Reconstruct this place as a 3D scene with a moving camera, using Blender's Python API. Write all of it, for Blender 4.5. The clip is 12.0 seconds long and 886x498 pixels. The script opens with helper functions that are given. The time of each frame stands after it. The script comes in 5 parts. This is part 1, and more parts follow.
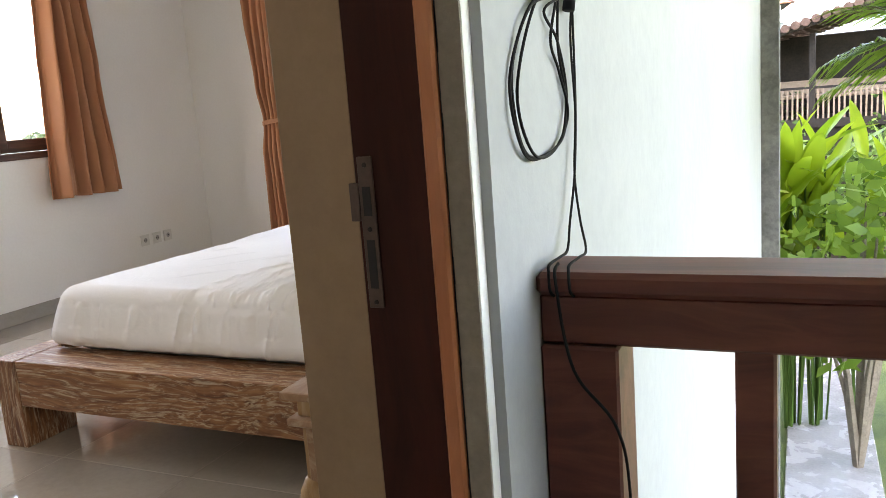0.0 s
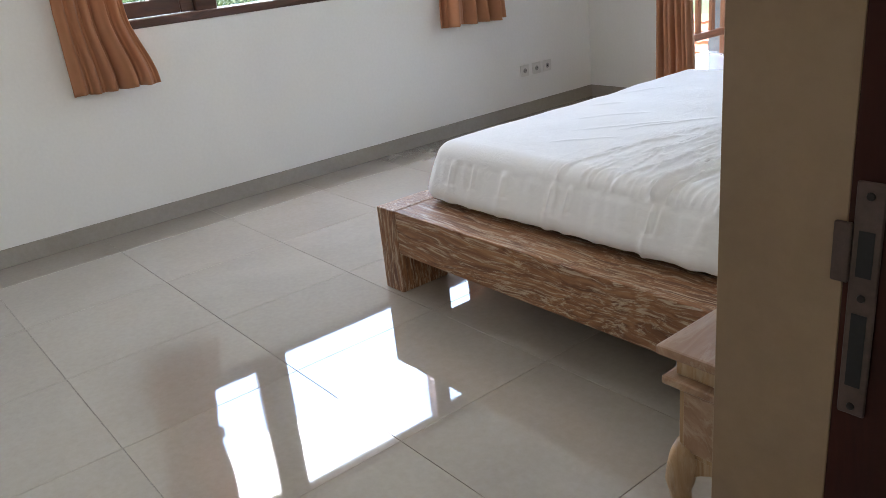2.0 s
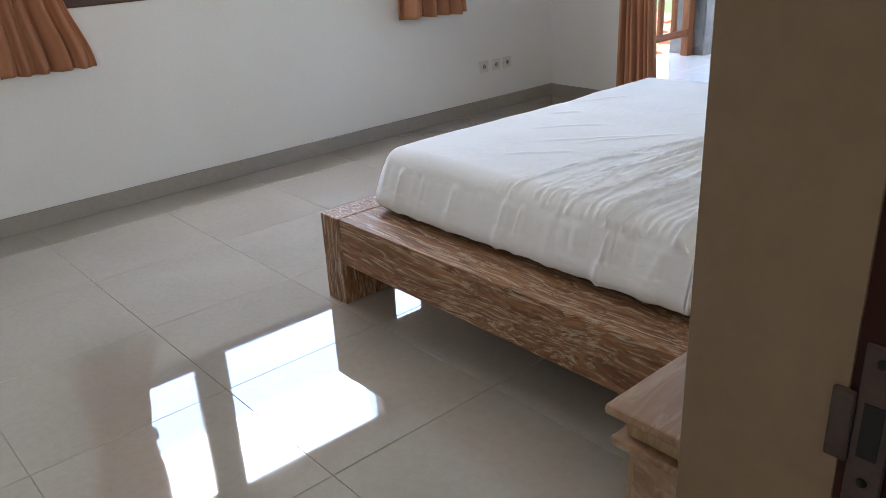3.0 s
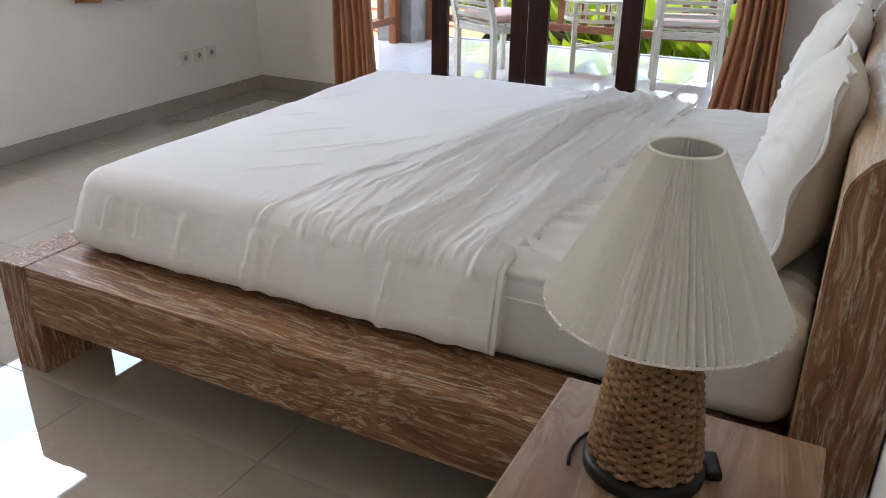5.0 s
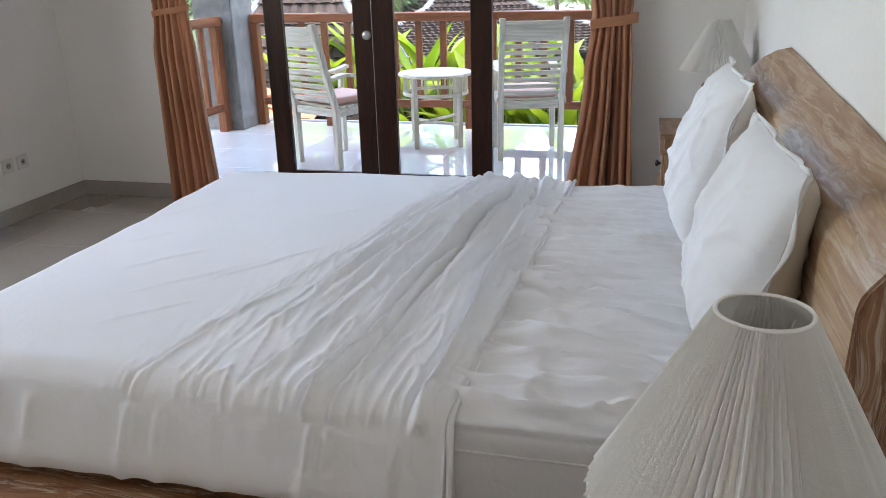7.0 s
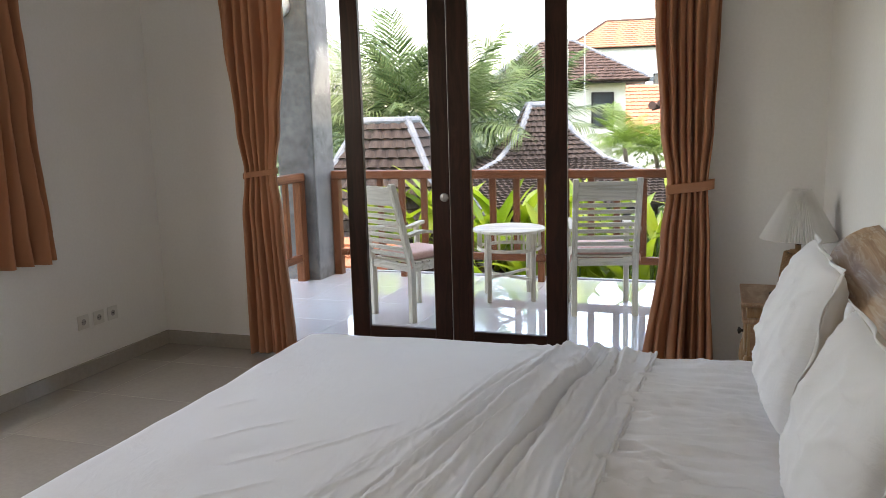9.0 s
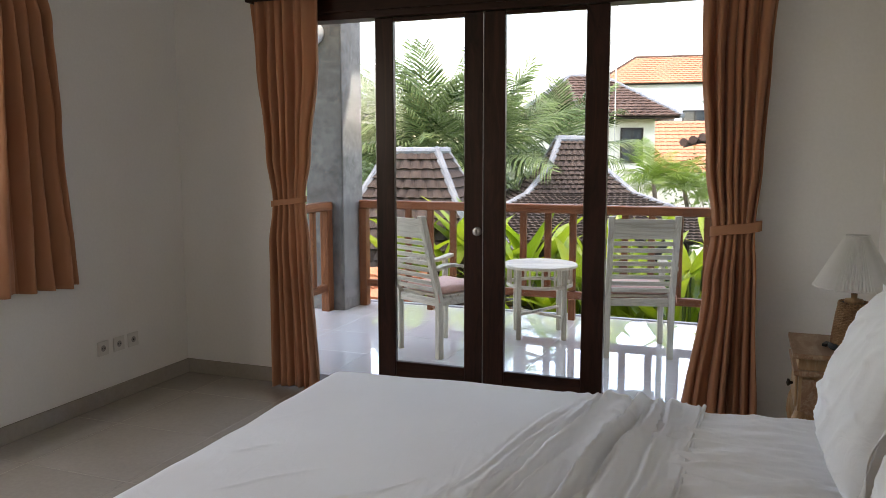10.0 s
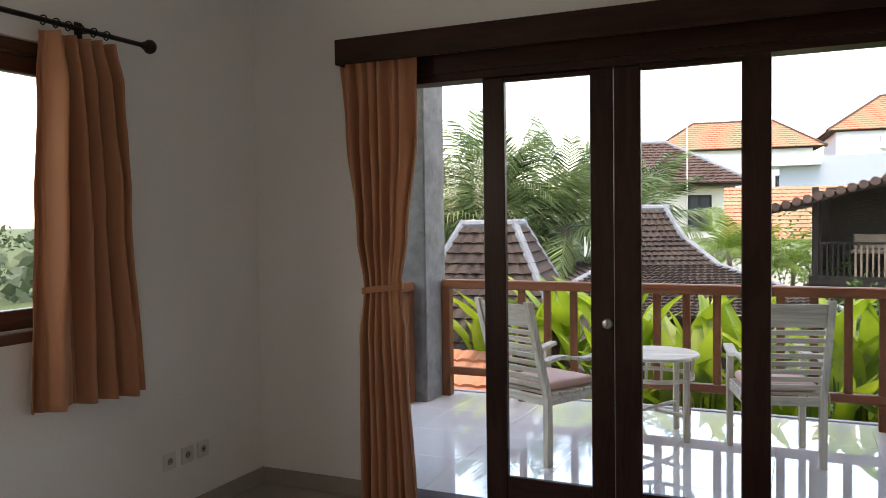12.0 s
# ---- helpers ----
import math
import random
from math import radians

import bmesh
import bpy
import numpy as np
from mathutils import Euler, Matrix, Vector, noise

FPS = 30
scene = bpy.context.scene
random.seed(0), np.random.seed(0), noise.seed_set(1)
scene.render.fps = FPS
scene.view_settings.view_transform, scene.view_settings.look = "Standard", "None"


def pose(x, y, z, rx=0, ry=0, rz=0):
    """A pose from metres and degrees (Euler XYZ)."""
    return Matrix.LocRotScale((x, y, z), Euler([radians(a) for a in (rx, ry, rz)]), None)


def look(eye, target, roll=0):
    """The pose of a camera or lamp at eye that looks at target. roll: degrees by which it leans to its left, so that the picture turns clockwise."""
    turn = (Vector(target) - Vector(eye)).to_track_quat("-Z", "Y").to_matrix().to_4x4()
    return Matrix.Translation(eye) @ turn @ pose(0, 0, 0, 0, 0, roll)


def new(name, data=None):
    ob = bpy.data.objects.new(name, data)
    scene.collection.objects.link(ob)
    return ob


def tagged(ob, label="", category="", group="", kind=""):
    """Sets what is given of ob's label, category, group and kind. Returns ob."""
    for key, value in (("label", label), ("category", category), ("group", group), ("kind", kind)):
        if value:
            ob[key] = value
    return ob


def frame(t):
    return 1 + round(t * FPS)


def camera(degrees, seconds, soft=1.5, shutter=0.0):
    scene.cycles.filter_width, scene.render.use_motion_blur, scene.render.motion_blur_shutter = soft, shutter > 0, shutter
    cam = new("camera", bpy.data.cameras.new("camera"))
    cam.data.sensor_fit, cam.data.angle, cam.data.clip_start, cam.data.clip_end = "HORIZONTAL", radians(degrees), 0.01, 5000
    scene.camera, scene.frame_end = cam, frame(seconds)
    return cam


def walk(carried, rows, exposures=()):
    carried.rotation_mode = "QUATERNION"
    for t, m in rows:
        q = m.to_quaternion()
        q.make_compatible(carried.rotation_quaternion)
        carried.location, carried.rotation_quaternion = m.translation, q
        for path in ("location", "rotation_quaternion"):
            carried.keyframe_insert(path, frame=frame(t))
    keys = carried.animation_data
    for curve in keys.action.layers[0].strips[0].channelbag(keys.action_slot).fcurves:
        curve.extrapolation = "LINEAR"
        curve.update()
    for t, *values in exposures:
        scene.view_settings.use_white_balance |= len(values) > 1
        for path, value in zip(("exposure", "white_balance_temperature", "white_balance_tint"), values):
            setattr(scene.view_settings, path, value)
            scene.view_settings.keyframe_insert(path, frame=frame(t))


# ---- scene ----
cam = camera(58.1, 12.0, 0.6)

PATH = [
    (0, (4.63, -5.31, 1.187), (3.803, -3.524, 0.831), -4.4),
    (0.5, (4.592, -5.227, 1.217), (3.421, -3.674, 0.748), -5.2),
    (1, (4.517, -5.177, 1.24), (3.128, -3.855, 0.671), -5.8),
    (1.5, (4.43, -5.09, 1.265), (2.946, -3.917, 0.615), -6.3),
    (2, (4.36, -5.006, 1.329), (2.877, -3.878, 0.603), -6.1),
    (2.5, (4.327, -4.971, 1.385), (2.885, -3.818, 0.615), -4.6),
    (2.7, (4.3, -4.928, 1.381), (2.87, -3.764, 0.607), -4.0),
    (4.3, (3.979, -4.692, 1.334), (2.917, -3.19, 0.551), -0.2),
    (4.5, (3.937, -4.68, 1.338), (2.959, -3.132, 0.534), -0.3),
    (5, (3.862, -4.611, 1.324), (3.031, -2.985, 0.508), 0.6),
    (5.5, (3.804, -4.533, 1.318), (3.067, -2.86, 0.509), 0.6),
    (6, (3.724, -4.475, 1.322), (3.096, -2.747, 0.536), 0.2),
    (6.5, (3.623, -4.429, 1.341), (3.106, -2.641, 0.609), -0.8),
    (7, (3.579, -4.392, 1.361), (3.105, -2.566, 0.694), -1.5),
    (9, (3.538, -4.379, 1.463), (2.887, -2.515, 1.14), -1.6),
    (9.5, (3.507, -4.355, 1.471), (2.824, -2.495, 1.202), -0.8),
    (10, (3.44, -4.249, 1.467), (2.733, -2.394, 1.22), -0.1),
    (10.5, (3.325, -4.083, 1.489), (2.622, -2.224, 1.267), 0.8),
    (11, (3.175, -3.933, 1.478), (2.496, -2.059, 1.308), 0.5),
    (11.5, (2.96, -3.833, 1.505), (2.288, -1.954, 1.384), -0.5),
    (12, (2.875, -3.75, 1.515), (2.049, -1.93, 1.441), -0.8),
]
EXPOSURES = [(0, 4.3, 8350, 18), (1.0, 4.45, 7800, 16), (2.6, 4.05, 7100, 14), (5.5, 3.95, 7850, 17), (7, 3.88, 7250, 16), (9, 3.4, 8200, 17), (12, 2.88, 8400, 18)]
walk(cam, [(t, look(eye, target, roll)) for t, eye, target, roll in PATH], EXPOSURES)

# ---- light ----
world = bpy.data.worlds.new("overcast_sky")
scene.world = world
world.use_nodes = True
wn, wl = world.node_tree.nodes, world.node_tree.links
sky = wn.new("ShaderNodeTexSky")
sky.sky_type, sky.sun_disc = "NISHITA", False
sky.sun_elevation, sky.sun_rotation = radians(73), radians(160)
sky.air_density, sky.dust_density, sky.ozone_density = 1.0, 1.5, 1.0
wl.new(sky.outputs[0], wn["Background"].inputs[0])
wn["Background"].inputs[1].default_value = 0.15
sun = new("sun", bpy.data.lights.new("sun", "SUN"))
sun.data.energy, sun.data.angle, sun.data.color = 0.3, radians(14), (1, 0.96, 0.9)
sun.rotation_euler = (radians(17), 0, radians(20))



def sky_lamp(name, m, w, h, watts):
    d = bpy.data.lights.new(name, "AREA")
    d.shape, d.size, d.size_y, d.energy, d.color = "RECTANGLE", w, h, watts, (0.95, 0.98, 1.0)
    ob = new(name, d)
    ob.matrix_world = m
    return ob


# added area lamps: fill in the entrance doorway, sky stand-in in the window head
sky_lamp("doorway_fill", look((4.02, -4.885, 1.6), (3.0, -4.885, 1.95)), 0.9, 1.0, 0.9)
sky_lamp("window_daylight", look((-0.15, -2.85, 1.95), (1.0, -2.85, 1.65)), 1.8, 0.45, 2.6)

# ---- materials ----
def nodes_of(name):
    m = bpy.data.materials.new(name)
    m.use_nodes = True
    return m, m.node_tree.nodes, m.node_tree.links, m.node_tree.nodes["Principled BSDF"]


def coords(n, l, scale, random_shift=False):
    tc, mp = n.new("ShaderNodeTexCoord"), n.new("ShaderNodeMapping")
    mp.inputs["Scale"].default_value = scale
    l.new(tc.outputs["Object"], mp.inputs["Vector"])
    if random_shift:
        oi, mul = n.new("ShaderNodeObjectInfo"), n.new("ShaderNodeMath")
        mul.operation = "MULTIPLY"
        mul.inputs[1].default_value = 37.0
        l.new(oi.outputs["Random"], mul.inputs[0])
        l.new(mul.outputs[0], mp.inputs["Location"])
    return mp


def noise_tex(n, l, vec, scale, detail=4.0, rough=0.55, distort=0.0):
    t = n.new("ShaderNodeTexNoise")
    t.inputs["Scale"].default_value, t.inputs["Detail"].default_value = scale, detail
    t.inputs["Roughness"].default_value, t.inputs["Distortion"].default_value = rough, distort
    l.new(vec.outputs[0], t.inputs["Vector"])
    return t


def ramp(n, l, fac, stops):
    r = n.new("ShaderNodeValToRGB")
    while len(r.color_ramp.elements) < len(stops):
        r.color_ramp.elements.new(0.5)
    for e, (p, c) in zip(r.color_ramp.elements, stops):
        e.position, e.color = p, (*c, 1)
    l.new(fac, r.inputs[0])
    return r


def mixed(n, l, fac, a, b, kind="MIX"):
    m = n.new("ShaderNodeMix")
    m.data_type, m.blend_type = "RGBA", kind
    for value, i in ((fac, 0), (a, 6), (b, 7)):
        if isinstance(value, (int, float)):
            m.inputs[i].default_value = value
        elif isinstance(value, tuple):
            m.inputs[i].default_value = (*value, 1)
        else:
            l.new(value, m.inputs[i])
    return m.outputs[2]


def bumped(n, l, b, height, strength, distance=0.01):
    k = n.new("ShaderNodeBump")
    k.inputs["Strength"].default_value, k.inputs["Distance"].default_value = strength, distance
    l.new(height, k.inputs["Height"])
    l.new(k.outputs[0], b.inputs["Normal"])


def plain(name, col, col2, fine=30.0, large=1.5, rough=0.6, bump=0.15, metal=0.0, spec=0.5, per_object=0.0, rough2=None, dist=0.004):
    """Two colours mixed at two scales, with a fine relief."""
    m, n, l, b = nodes_of(name)
    v = coords(n, l, (1, 1, 1), per_object > 0)
    big, small = noise_tex(n, l, v, large, 5, 0.6, 0.4), noise_tex(n, l, v, fine, 6, 0.65)
    add = n.new("ShaderNodeMath")
    add.operation = "MULTIPLY_ADD"
    l.new(small.outputs[0], add.inputs[0])
    add.inputs[1].default_value = 0.45
    half = n.new("ShaderNodeMath")
    half.operation = "MULTIPLY"
    half.inputs[1].default_value = 0.6
    l.new(big.outputs[0], half.inputs[0])
    l.new(half.outputs[0], add.inputs[2])
    r = ramp(n, l, add.outputs[0], [(0.36, col), (0.68, col2)])
    out = r.outputs[0]
    if per_object:
        oi, hs = n.new("ShaderNodeObjectInfo"), n.new("ShaderNodeHueSaturation")
        mr = n.new("ShaderNodeMapRange")
        mr.inputs[3].default_value, mr.inputs[4].default_value = 1 - per_object, 1 + per_object
        l.new(oi.outputs["Random"], mr.inputs[0])
        l.new(mr.outputs[0], hs.inputs["Value"])
        l.new(out, hs.inputs["Color"])
        out = hs.outputs[0]
    l.new(out, b.inputs["Base Color"])
    b.inputs["Roughness"].default_value, b.inputs["Metallic"].default_value = rough, metal
    b.inputs["Specular IOR Level"].default_value = spec
    if rough2 is not None:
        mr = n.new("ShaderNodeMapRange")
        mr.inputs[1].default_value, mr.inputs[2].default_value = 0.3, 0.7
        mr.inputs[3].default_value, mr.inputs[4].default_value = rough, rough2
        l.new(big.outputs[0], mr.inputs[0])
        l.new(mr.outputs[0], b.inputs["Roughness"])
    if bump:
        bumped(n, l, b, small.outputs[0], bump, dist)
    return m


def wood(name, dark, mid, light, axis=0, rough=0.5, grain=26.0, wash=0.0, bump=0.35, coat=0.0, wavy=3.2):
    """Timber with grain along the axis; wash: how much pale lime wash sits in the pores."""
    m, n, l, b = nodes_of(name)
    s = [grain, grain, grain]
    s[axis] = grain * 0.055
    v = coords(n, l, tuple(s), True)
    s2 = [2.2, 2.2, 2.2]
    s2[axis] = 0.7
    v2 = coords(n, l, tuple(s2), True)
    warp = noise_tex(n, l, v2, 1.6, 3, 0.5, 0.8)
    g = noise_tex(n, l, v, 1.0, 7, 0.62, 0.9)
    mixv = n.new("ShaderNodeVectorMath")
    mixv.operation = "MULTIPLY_ADD"
    l.new(warp.outputs["Color"], mixv.inputs[0])
    mixv.inputs[1].default_value = (wavy, wavy, wavy)
    l.new(v.outputs[0], mixv.inputs[2])
    l.new(mixv.outputs[0], g.inputs["Vector"])
    r = ramp(n, l, g.outputs[0], [(0.34, dark), (0.5, mid), (0.66, light)])
    out = r.outputs[0]
    if wash:
        w = noise_tex(n, l, mixv, 2.1, 6, 0.7, 0.3)
        wm = ramp(n, l, w.outputs[0], [(0.50, (0, 0, 0)), (0.62, (wash, wash, wash))])
        out = mixed(n, l, wm.outputs[0], out, (0.58, 0.47, 0.345))
    big = noise_tex(n, l, v2, 0.9, 4, 0.6)
    out = mixed(n, l, 0.35, out, ramp(n, l, big.outputs[0], [(0.3, (0.55, 0.5, 0.45)), (0.7, (1, 1, 1))]).outputs[0], "MULTIPLY")
    l.new(out, b.inputs["Base Color"])
    b.inputs["Roughness"].default_value = rough
    b.inputs["Coat Weight"].default_value = coat
    b.inputs["Coat Roughness"].default_value = 0.25
    bumped(n, l, b, g.outputs[0], bump, 0.003)
    return m


def cloth(name, col, col2, weave=900.0, translucent=0.0, large=2.0, rough=0.9, crease=4.0):
    m, n, l, b = nodes_of(name)
    v = coords(n, l, (1, 1, 1))
    big, small = noise_tex(n, l, v, large, 4), noise_tex(n, l, v, weave, 2)
    out = ramp(n, l, big.outputs[0], [(0.3, col), (0.7, col2)]).outputs[0]
    l.new(out, b.inputs["Base Color"])
    b.inputs["Roughness"].default_value = rough
    b.inputs["Sheen Weight"].default_value = 0.15
    mid = noise_tex(n, l, coords(n, l, (1.0, 0.45, 1.0)), 17, 5, 0.6, 1.2)
    both = n.new("ShaderNodeMath")
    both.operation = "MULTIPLY_ADD"
    l.new(mid.outputs[0], both.inputs[0])
    both.inputs[1].default_value = crease
    l.new(small.outputs[0], both.inputs[2])
    bumped(n, l, b, both.outputs[0], 0.25, 0.001)
    if translucent:
        t, mx = n.new("ShaderNodeBsdfTranslucent"), n.new("ShaderNodeMixShader")
        l.new(out, t.inputs[0])
        mx.inputs[0].default_value = translucent
        l.new(b.outputs[0], mx.inputs[1])
        l.new(t.outputs[0], mx.inputs[2])
        l.new(mx.outputs[0], n["Material Output"].inputs[0])
    return m


def leaf_mat(name, dark, light, translucent=0.35, rough=0.4):
    m, n, l, b = nodes_of(name)
    v = coords(n, l, (1, 1, 1), True)
    big = noise_tex(n, l, v, 1.4, 3)
    geo = n.new("ShaderNodeNewGeometry")
    add = n.new("ShaderNodeMath")
    add.operation = "MULTIPLY_ADD"
    l.new(geo.outputs["Random Per Island"], add.inputs[0])
    add.inputs[1].default_value = 0.5
    l.new(big.outputs[0], add.inputs[2])
    out = ramp(n, l, add.outputs[0], [(0.4, dark), (0.95, light)]).outputs[0]
    l.new(out, b.inputs["Base Color"])
    b.inputs["Roughness"].default_value = rough
    t, mx = n.new("ShaderNodeBsdfTranslucent"), n.new("ShaderNodeMixShader")
    l.new(out, t.inputs[0])
    mx.inputs[0].default_value = translucent
    l.new(b.outputs[0], mx.inputs[1])
    l.new(t.outputs[0], mx.inputs[2])
    l.new(mx.outputs[0], n["Material Output"].inputs[0])
    return m


def glass_mat(name):
    """Thin clear glass: seen straight through, with a sheen that grows towards grazing angles."""
    m, n, l, b = nodes_of(name)
    n.remove(b)
    tr, gl, mx = n.new("ShaderNodeBsdfTransparent"), n.new("ShaderNodeBsdfGlossy"), n.new("ShaderNodeMixShader")
    lw, pw, ma = n.new("ShaderNodeLayerWeight"), n.new("ShaderNodeMath"), n.new("ShaderNodeMath")
    tr.inputs[0].default_value = (0.98, 0.99, 0.985, 1)
    gl.inputs["Roughness"].default_value = 0.0
    lw.inputs["Blend"].default_value = 0.5
    pw.operation, ma.operation = "POWER", "MULTIPLY_ADD"
    pw.inputs[1].default_value = 5.0
    ma.inputs[1].default_value, ma.inputs[2].default_value = 0.9, 0.02
    l.new(lw.outputs["Facing"], pw.inputs[0])
    l.new(pw.outputs[0], ma.inputs[0])
    l.new(ma.outputs[0], mx.inputs[0])
    l.new(tr.outputs[0], mx.inputs[1])
    l.new(gl.outputs[0], mx.inputs[2])
    l.new(mx.outputs[0], n["Material Output"].inputs[0])
    return m


PLASTER = plain("white_plaster", (0.78, 0.765, 0.735), (0.85, 0.835, 0.805), 60, 0.8, 0.85, 0.12, spec=0.2)
CEIL = plain("ceiling_paint", (0.82, 0.805, 0.78), (0.87, 0.855, 0.835), 50, 0.6, 0.9, 0.08, spec=0.2)
# white paint set far greyer than its own tone; the colour carries the shade
OUTWALL = plain("greyed_outdoor_white_paint", (0.30, 0.308, 0.312), (0.36, 0.365, 0.365), 24, 1.1, 0.7, 0.25, spec=0.3)
BEIGE = plain("beige_door_lining_paint", (0.235, 0.142, 0.08), (0.295, 0.185, 0.108), 40, 2.0, 0.55, 0.2)
GREYEDGE = plain("bare_cement_edge", (0.20, 0.165, 0.135), (0.30, 0.25, 0.21), 60, 5, 0.9, 0.5)
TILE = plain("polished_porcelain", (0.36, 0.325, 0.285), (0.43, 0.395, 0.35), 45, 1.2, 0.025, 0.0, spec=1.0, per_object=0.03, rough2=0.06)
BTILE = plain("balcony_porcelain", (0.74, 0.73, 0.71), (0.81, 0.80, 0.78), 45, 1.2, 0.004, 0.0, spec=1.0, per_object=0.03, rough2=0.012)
GROUT = plain("grey_grout", (0.24, 0.215, 0.19), (0.30, 0.275, 0.245), 80, 4, 0.9, 0.2)
SKIRT = plain("skirting_porcelain", (0.30, 0.265, 0.23), (0.37, 0.335, 0.295), 45, 1.5, 0.1, 0.0)
DARKWOOD = wood("dark_stained_timber", (0.020, 0.009, 0.006), (0.036, 0.015, 0.010), (0.055, 0.022, 0.014), 2, 0.38, 20, bump=0.15, coat=0.15)
DARKWOODX = wood("dark_stained_timber_rail", (0.020, 0.009, 0.006), (0.036, 0.015, 0.010), (0.055, 0.022, 0.014), 0, 0.38, 20, bump=0.15, coat=0.15)
WINWOOD = wood("red_brown_window_timber", (0.05, 0.019, 0.011), (0.09, 0.034, 0.02), (0.13, 0.052, 0.03), 1, 0.4, 20, bump=0.15, coat=0.15)
JAMBWOOD = wood("varnished_red_jamb", (0.028, 0.0055, 0.0035), (0.044, 0.0085, 0.0052), (0.062, 0.012, 0.007), 2, 0.6, 18, bump=0.1)
ORANGEWOOD = wood("worn_orange_jamb_edge", (0.42, 0.13, 0.05), (0.50, 0.17, 0.07), (0.58, 0.22, 0.09), 2, 0.45, 18, bump=0.1)
RAILWOOD = wood("orange_brown_rail_timber", (0.11, 0.036, 0.014), (0.17, 0.058, 0.024), (0.225, 0.083, 0.037), 0, 0.45, 24, bump=0.2)
RAILWOODZ = wood("orange_brown_baluster_timber", (0.11, 0.036, 0.014), (0.17, 0.058, 0.024), (0.225, 0.083, 0.037), 2, 0.45, 24, bump=0.2)
LANDRAIL = wood("red_brown_landing_rail", (0.075, 0.014, 0.008), (0.115, 0.024, 0.014), (0.165, 0.042, 0.025), 0, 0.5, 20, bump=0.15)
TEAKX = wood("limed_teak_lengthwise", (0.12, 0.042, 0.015), (0.25, 0.105, 0.040), (0.37, 0.180, 0.080), 0, 0.5, 46, 0.85, 0.6, wavy=7.0)
TEAKY = wood("limed_teak_headboard", (0.30, 0.165, 0.085), (0.44, 0.275, 0.155), (0.56, 0.39, 0.255), 1, 0.45, 30, 0.85)
TEAKZ = wood("limed_teak_upright", (0.12, 0.042, 0.016), (0.235, 0.10, 0.040), (0.34, 0.165, 0.075), 2, 0.5, 46, 0.8, 0.6, wavy=5.0)
TEAKTOP = wood("worn_teak_top", (0.24, 0.12, 0.06), (0.31, 0.17, 0.095), (0.40, 0.25, 0.155), 1, 0.42, 12, 0.35, 0.15)
NIGHTZ = wood("golden_teak", (0.27, 0.145, 0.06), (0.37, 0.215, 0.10), (0.46, 0.295, 0.16), 2, 0.5, 16, 0.35, 0.2)
WHITEWOOD = wood("white_washed_garden_timber", (0.45, 0.39, 0.30), (0.63, 0.565, 0.45), (0.77, 0.705, 0.59), 0, 0.7, 30, 0.0, 0.4)
WHITEWOODZ = wood("white_washed_garden_timber_upright", (0.45, 0.39, 0.30), (0.63, 0.565, 0.45), (0.77, 0.705, 0.59), 2, 0.7, 30, 0.0, 0.4)
SHEET = cloth("white_cotton", (0.76, 0.765, 0.78), (0.81, 0.815, 0.825), 1200, crease=14.0)
PILLOWC = cloth("white_pillow_cotton", (0.76, 0.765, 0.77), (0.82, 0.825, 0.83), 1200, crease=14.0)
PILLOWBEIGE = cloth("beige_pillow_ticking", (0.55, 0.50, 0.44), (0.62, 0.57, 0.50), 900)
CURTAIN = cloth("apricot_curtain_cloth", (0.46, 0.205, 0.105), (0.56, 0.265, 0.145), 700, 0.22, 1.2)
SHADE = cloth("ivory_pleated_shade_cloth", (0.78, 0.765, 0.73), (0.83, 0.815, 0.785), 700, 0.08, 6)
CUSHION = cloth("faded_pink_canvas", (0.60, 0.34, 0.27), (0.68, 0.42, 0.34), 500, 0, 5)
ROPE = plain("twisted_seagrass", (0.13, 0.062, 0.027), (0.36, 0.205, 0.10), 140, 12, 0.85, 0.5, dist=0.003)
BLACK = plain("black_plastic", (0.007, 0.007, 0.008), (0.012, 0.012, 0.013), 60, 6, 0.45, 0.05, spec=0.25)
RUBBER = plain("black_cable_rubber", (0.008, 0.008, 0.009), (0.014, 0.014, 0.015), 60, 6, 0.85, 0.05)
IRON = plain("dark_iron", (0.02, 0.017, 0.015), (0.035, 0.03, 0.026), 80, 6, 0.45, 0.15, 0.6)
DULLSTEEL = plain("tarnished_steel", (0.055, 0.03, 0.026), (0.10, 0.06, 0.05), 120, 14, 0.6, 0.1, 0.2)
STEEL = plain("brushed_steel", (0.42, 0.41, 0.40), (0.55, 0.54, 0.53), 200, 20, 0.35, 0.05, 1.0)
WHITEPL = plain("ivory_switch_plastic", (0.66, 0.64, 0.60), (0.70, 0.68, 0.64), 60, 6, 0.35, 0.02)
# near-black that puts the shade of gaps and holes into the colour
HOLESHADE = plain("painted_recess_shade", (0.012, 0.010, 0.010), (0.02, 0.018, 0.018), 60, 6, 0.8, 0.0)
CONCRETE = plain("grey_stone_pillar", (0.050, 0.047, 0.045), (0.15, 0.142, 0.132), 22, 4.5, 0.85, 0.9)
PILLARSIDE = plain("paler_pillar_side", (0.10, 0.095, 0.087), (0.235, 0.225, 0.21), 22, 5, 0.85, 0.9)
GLASS = glass_mat("clear_glass")


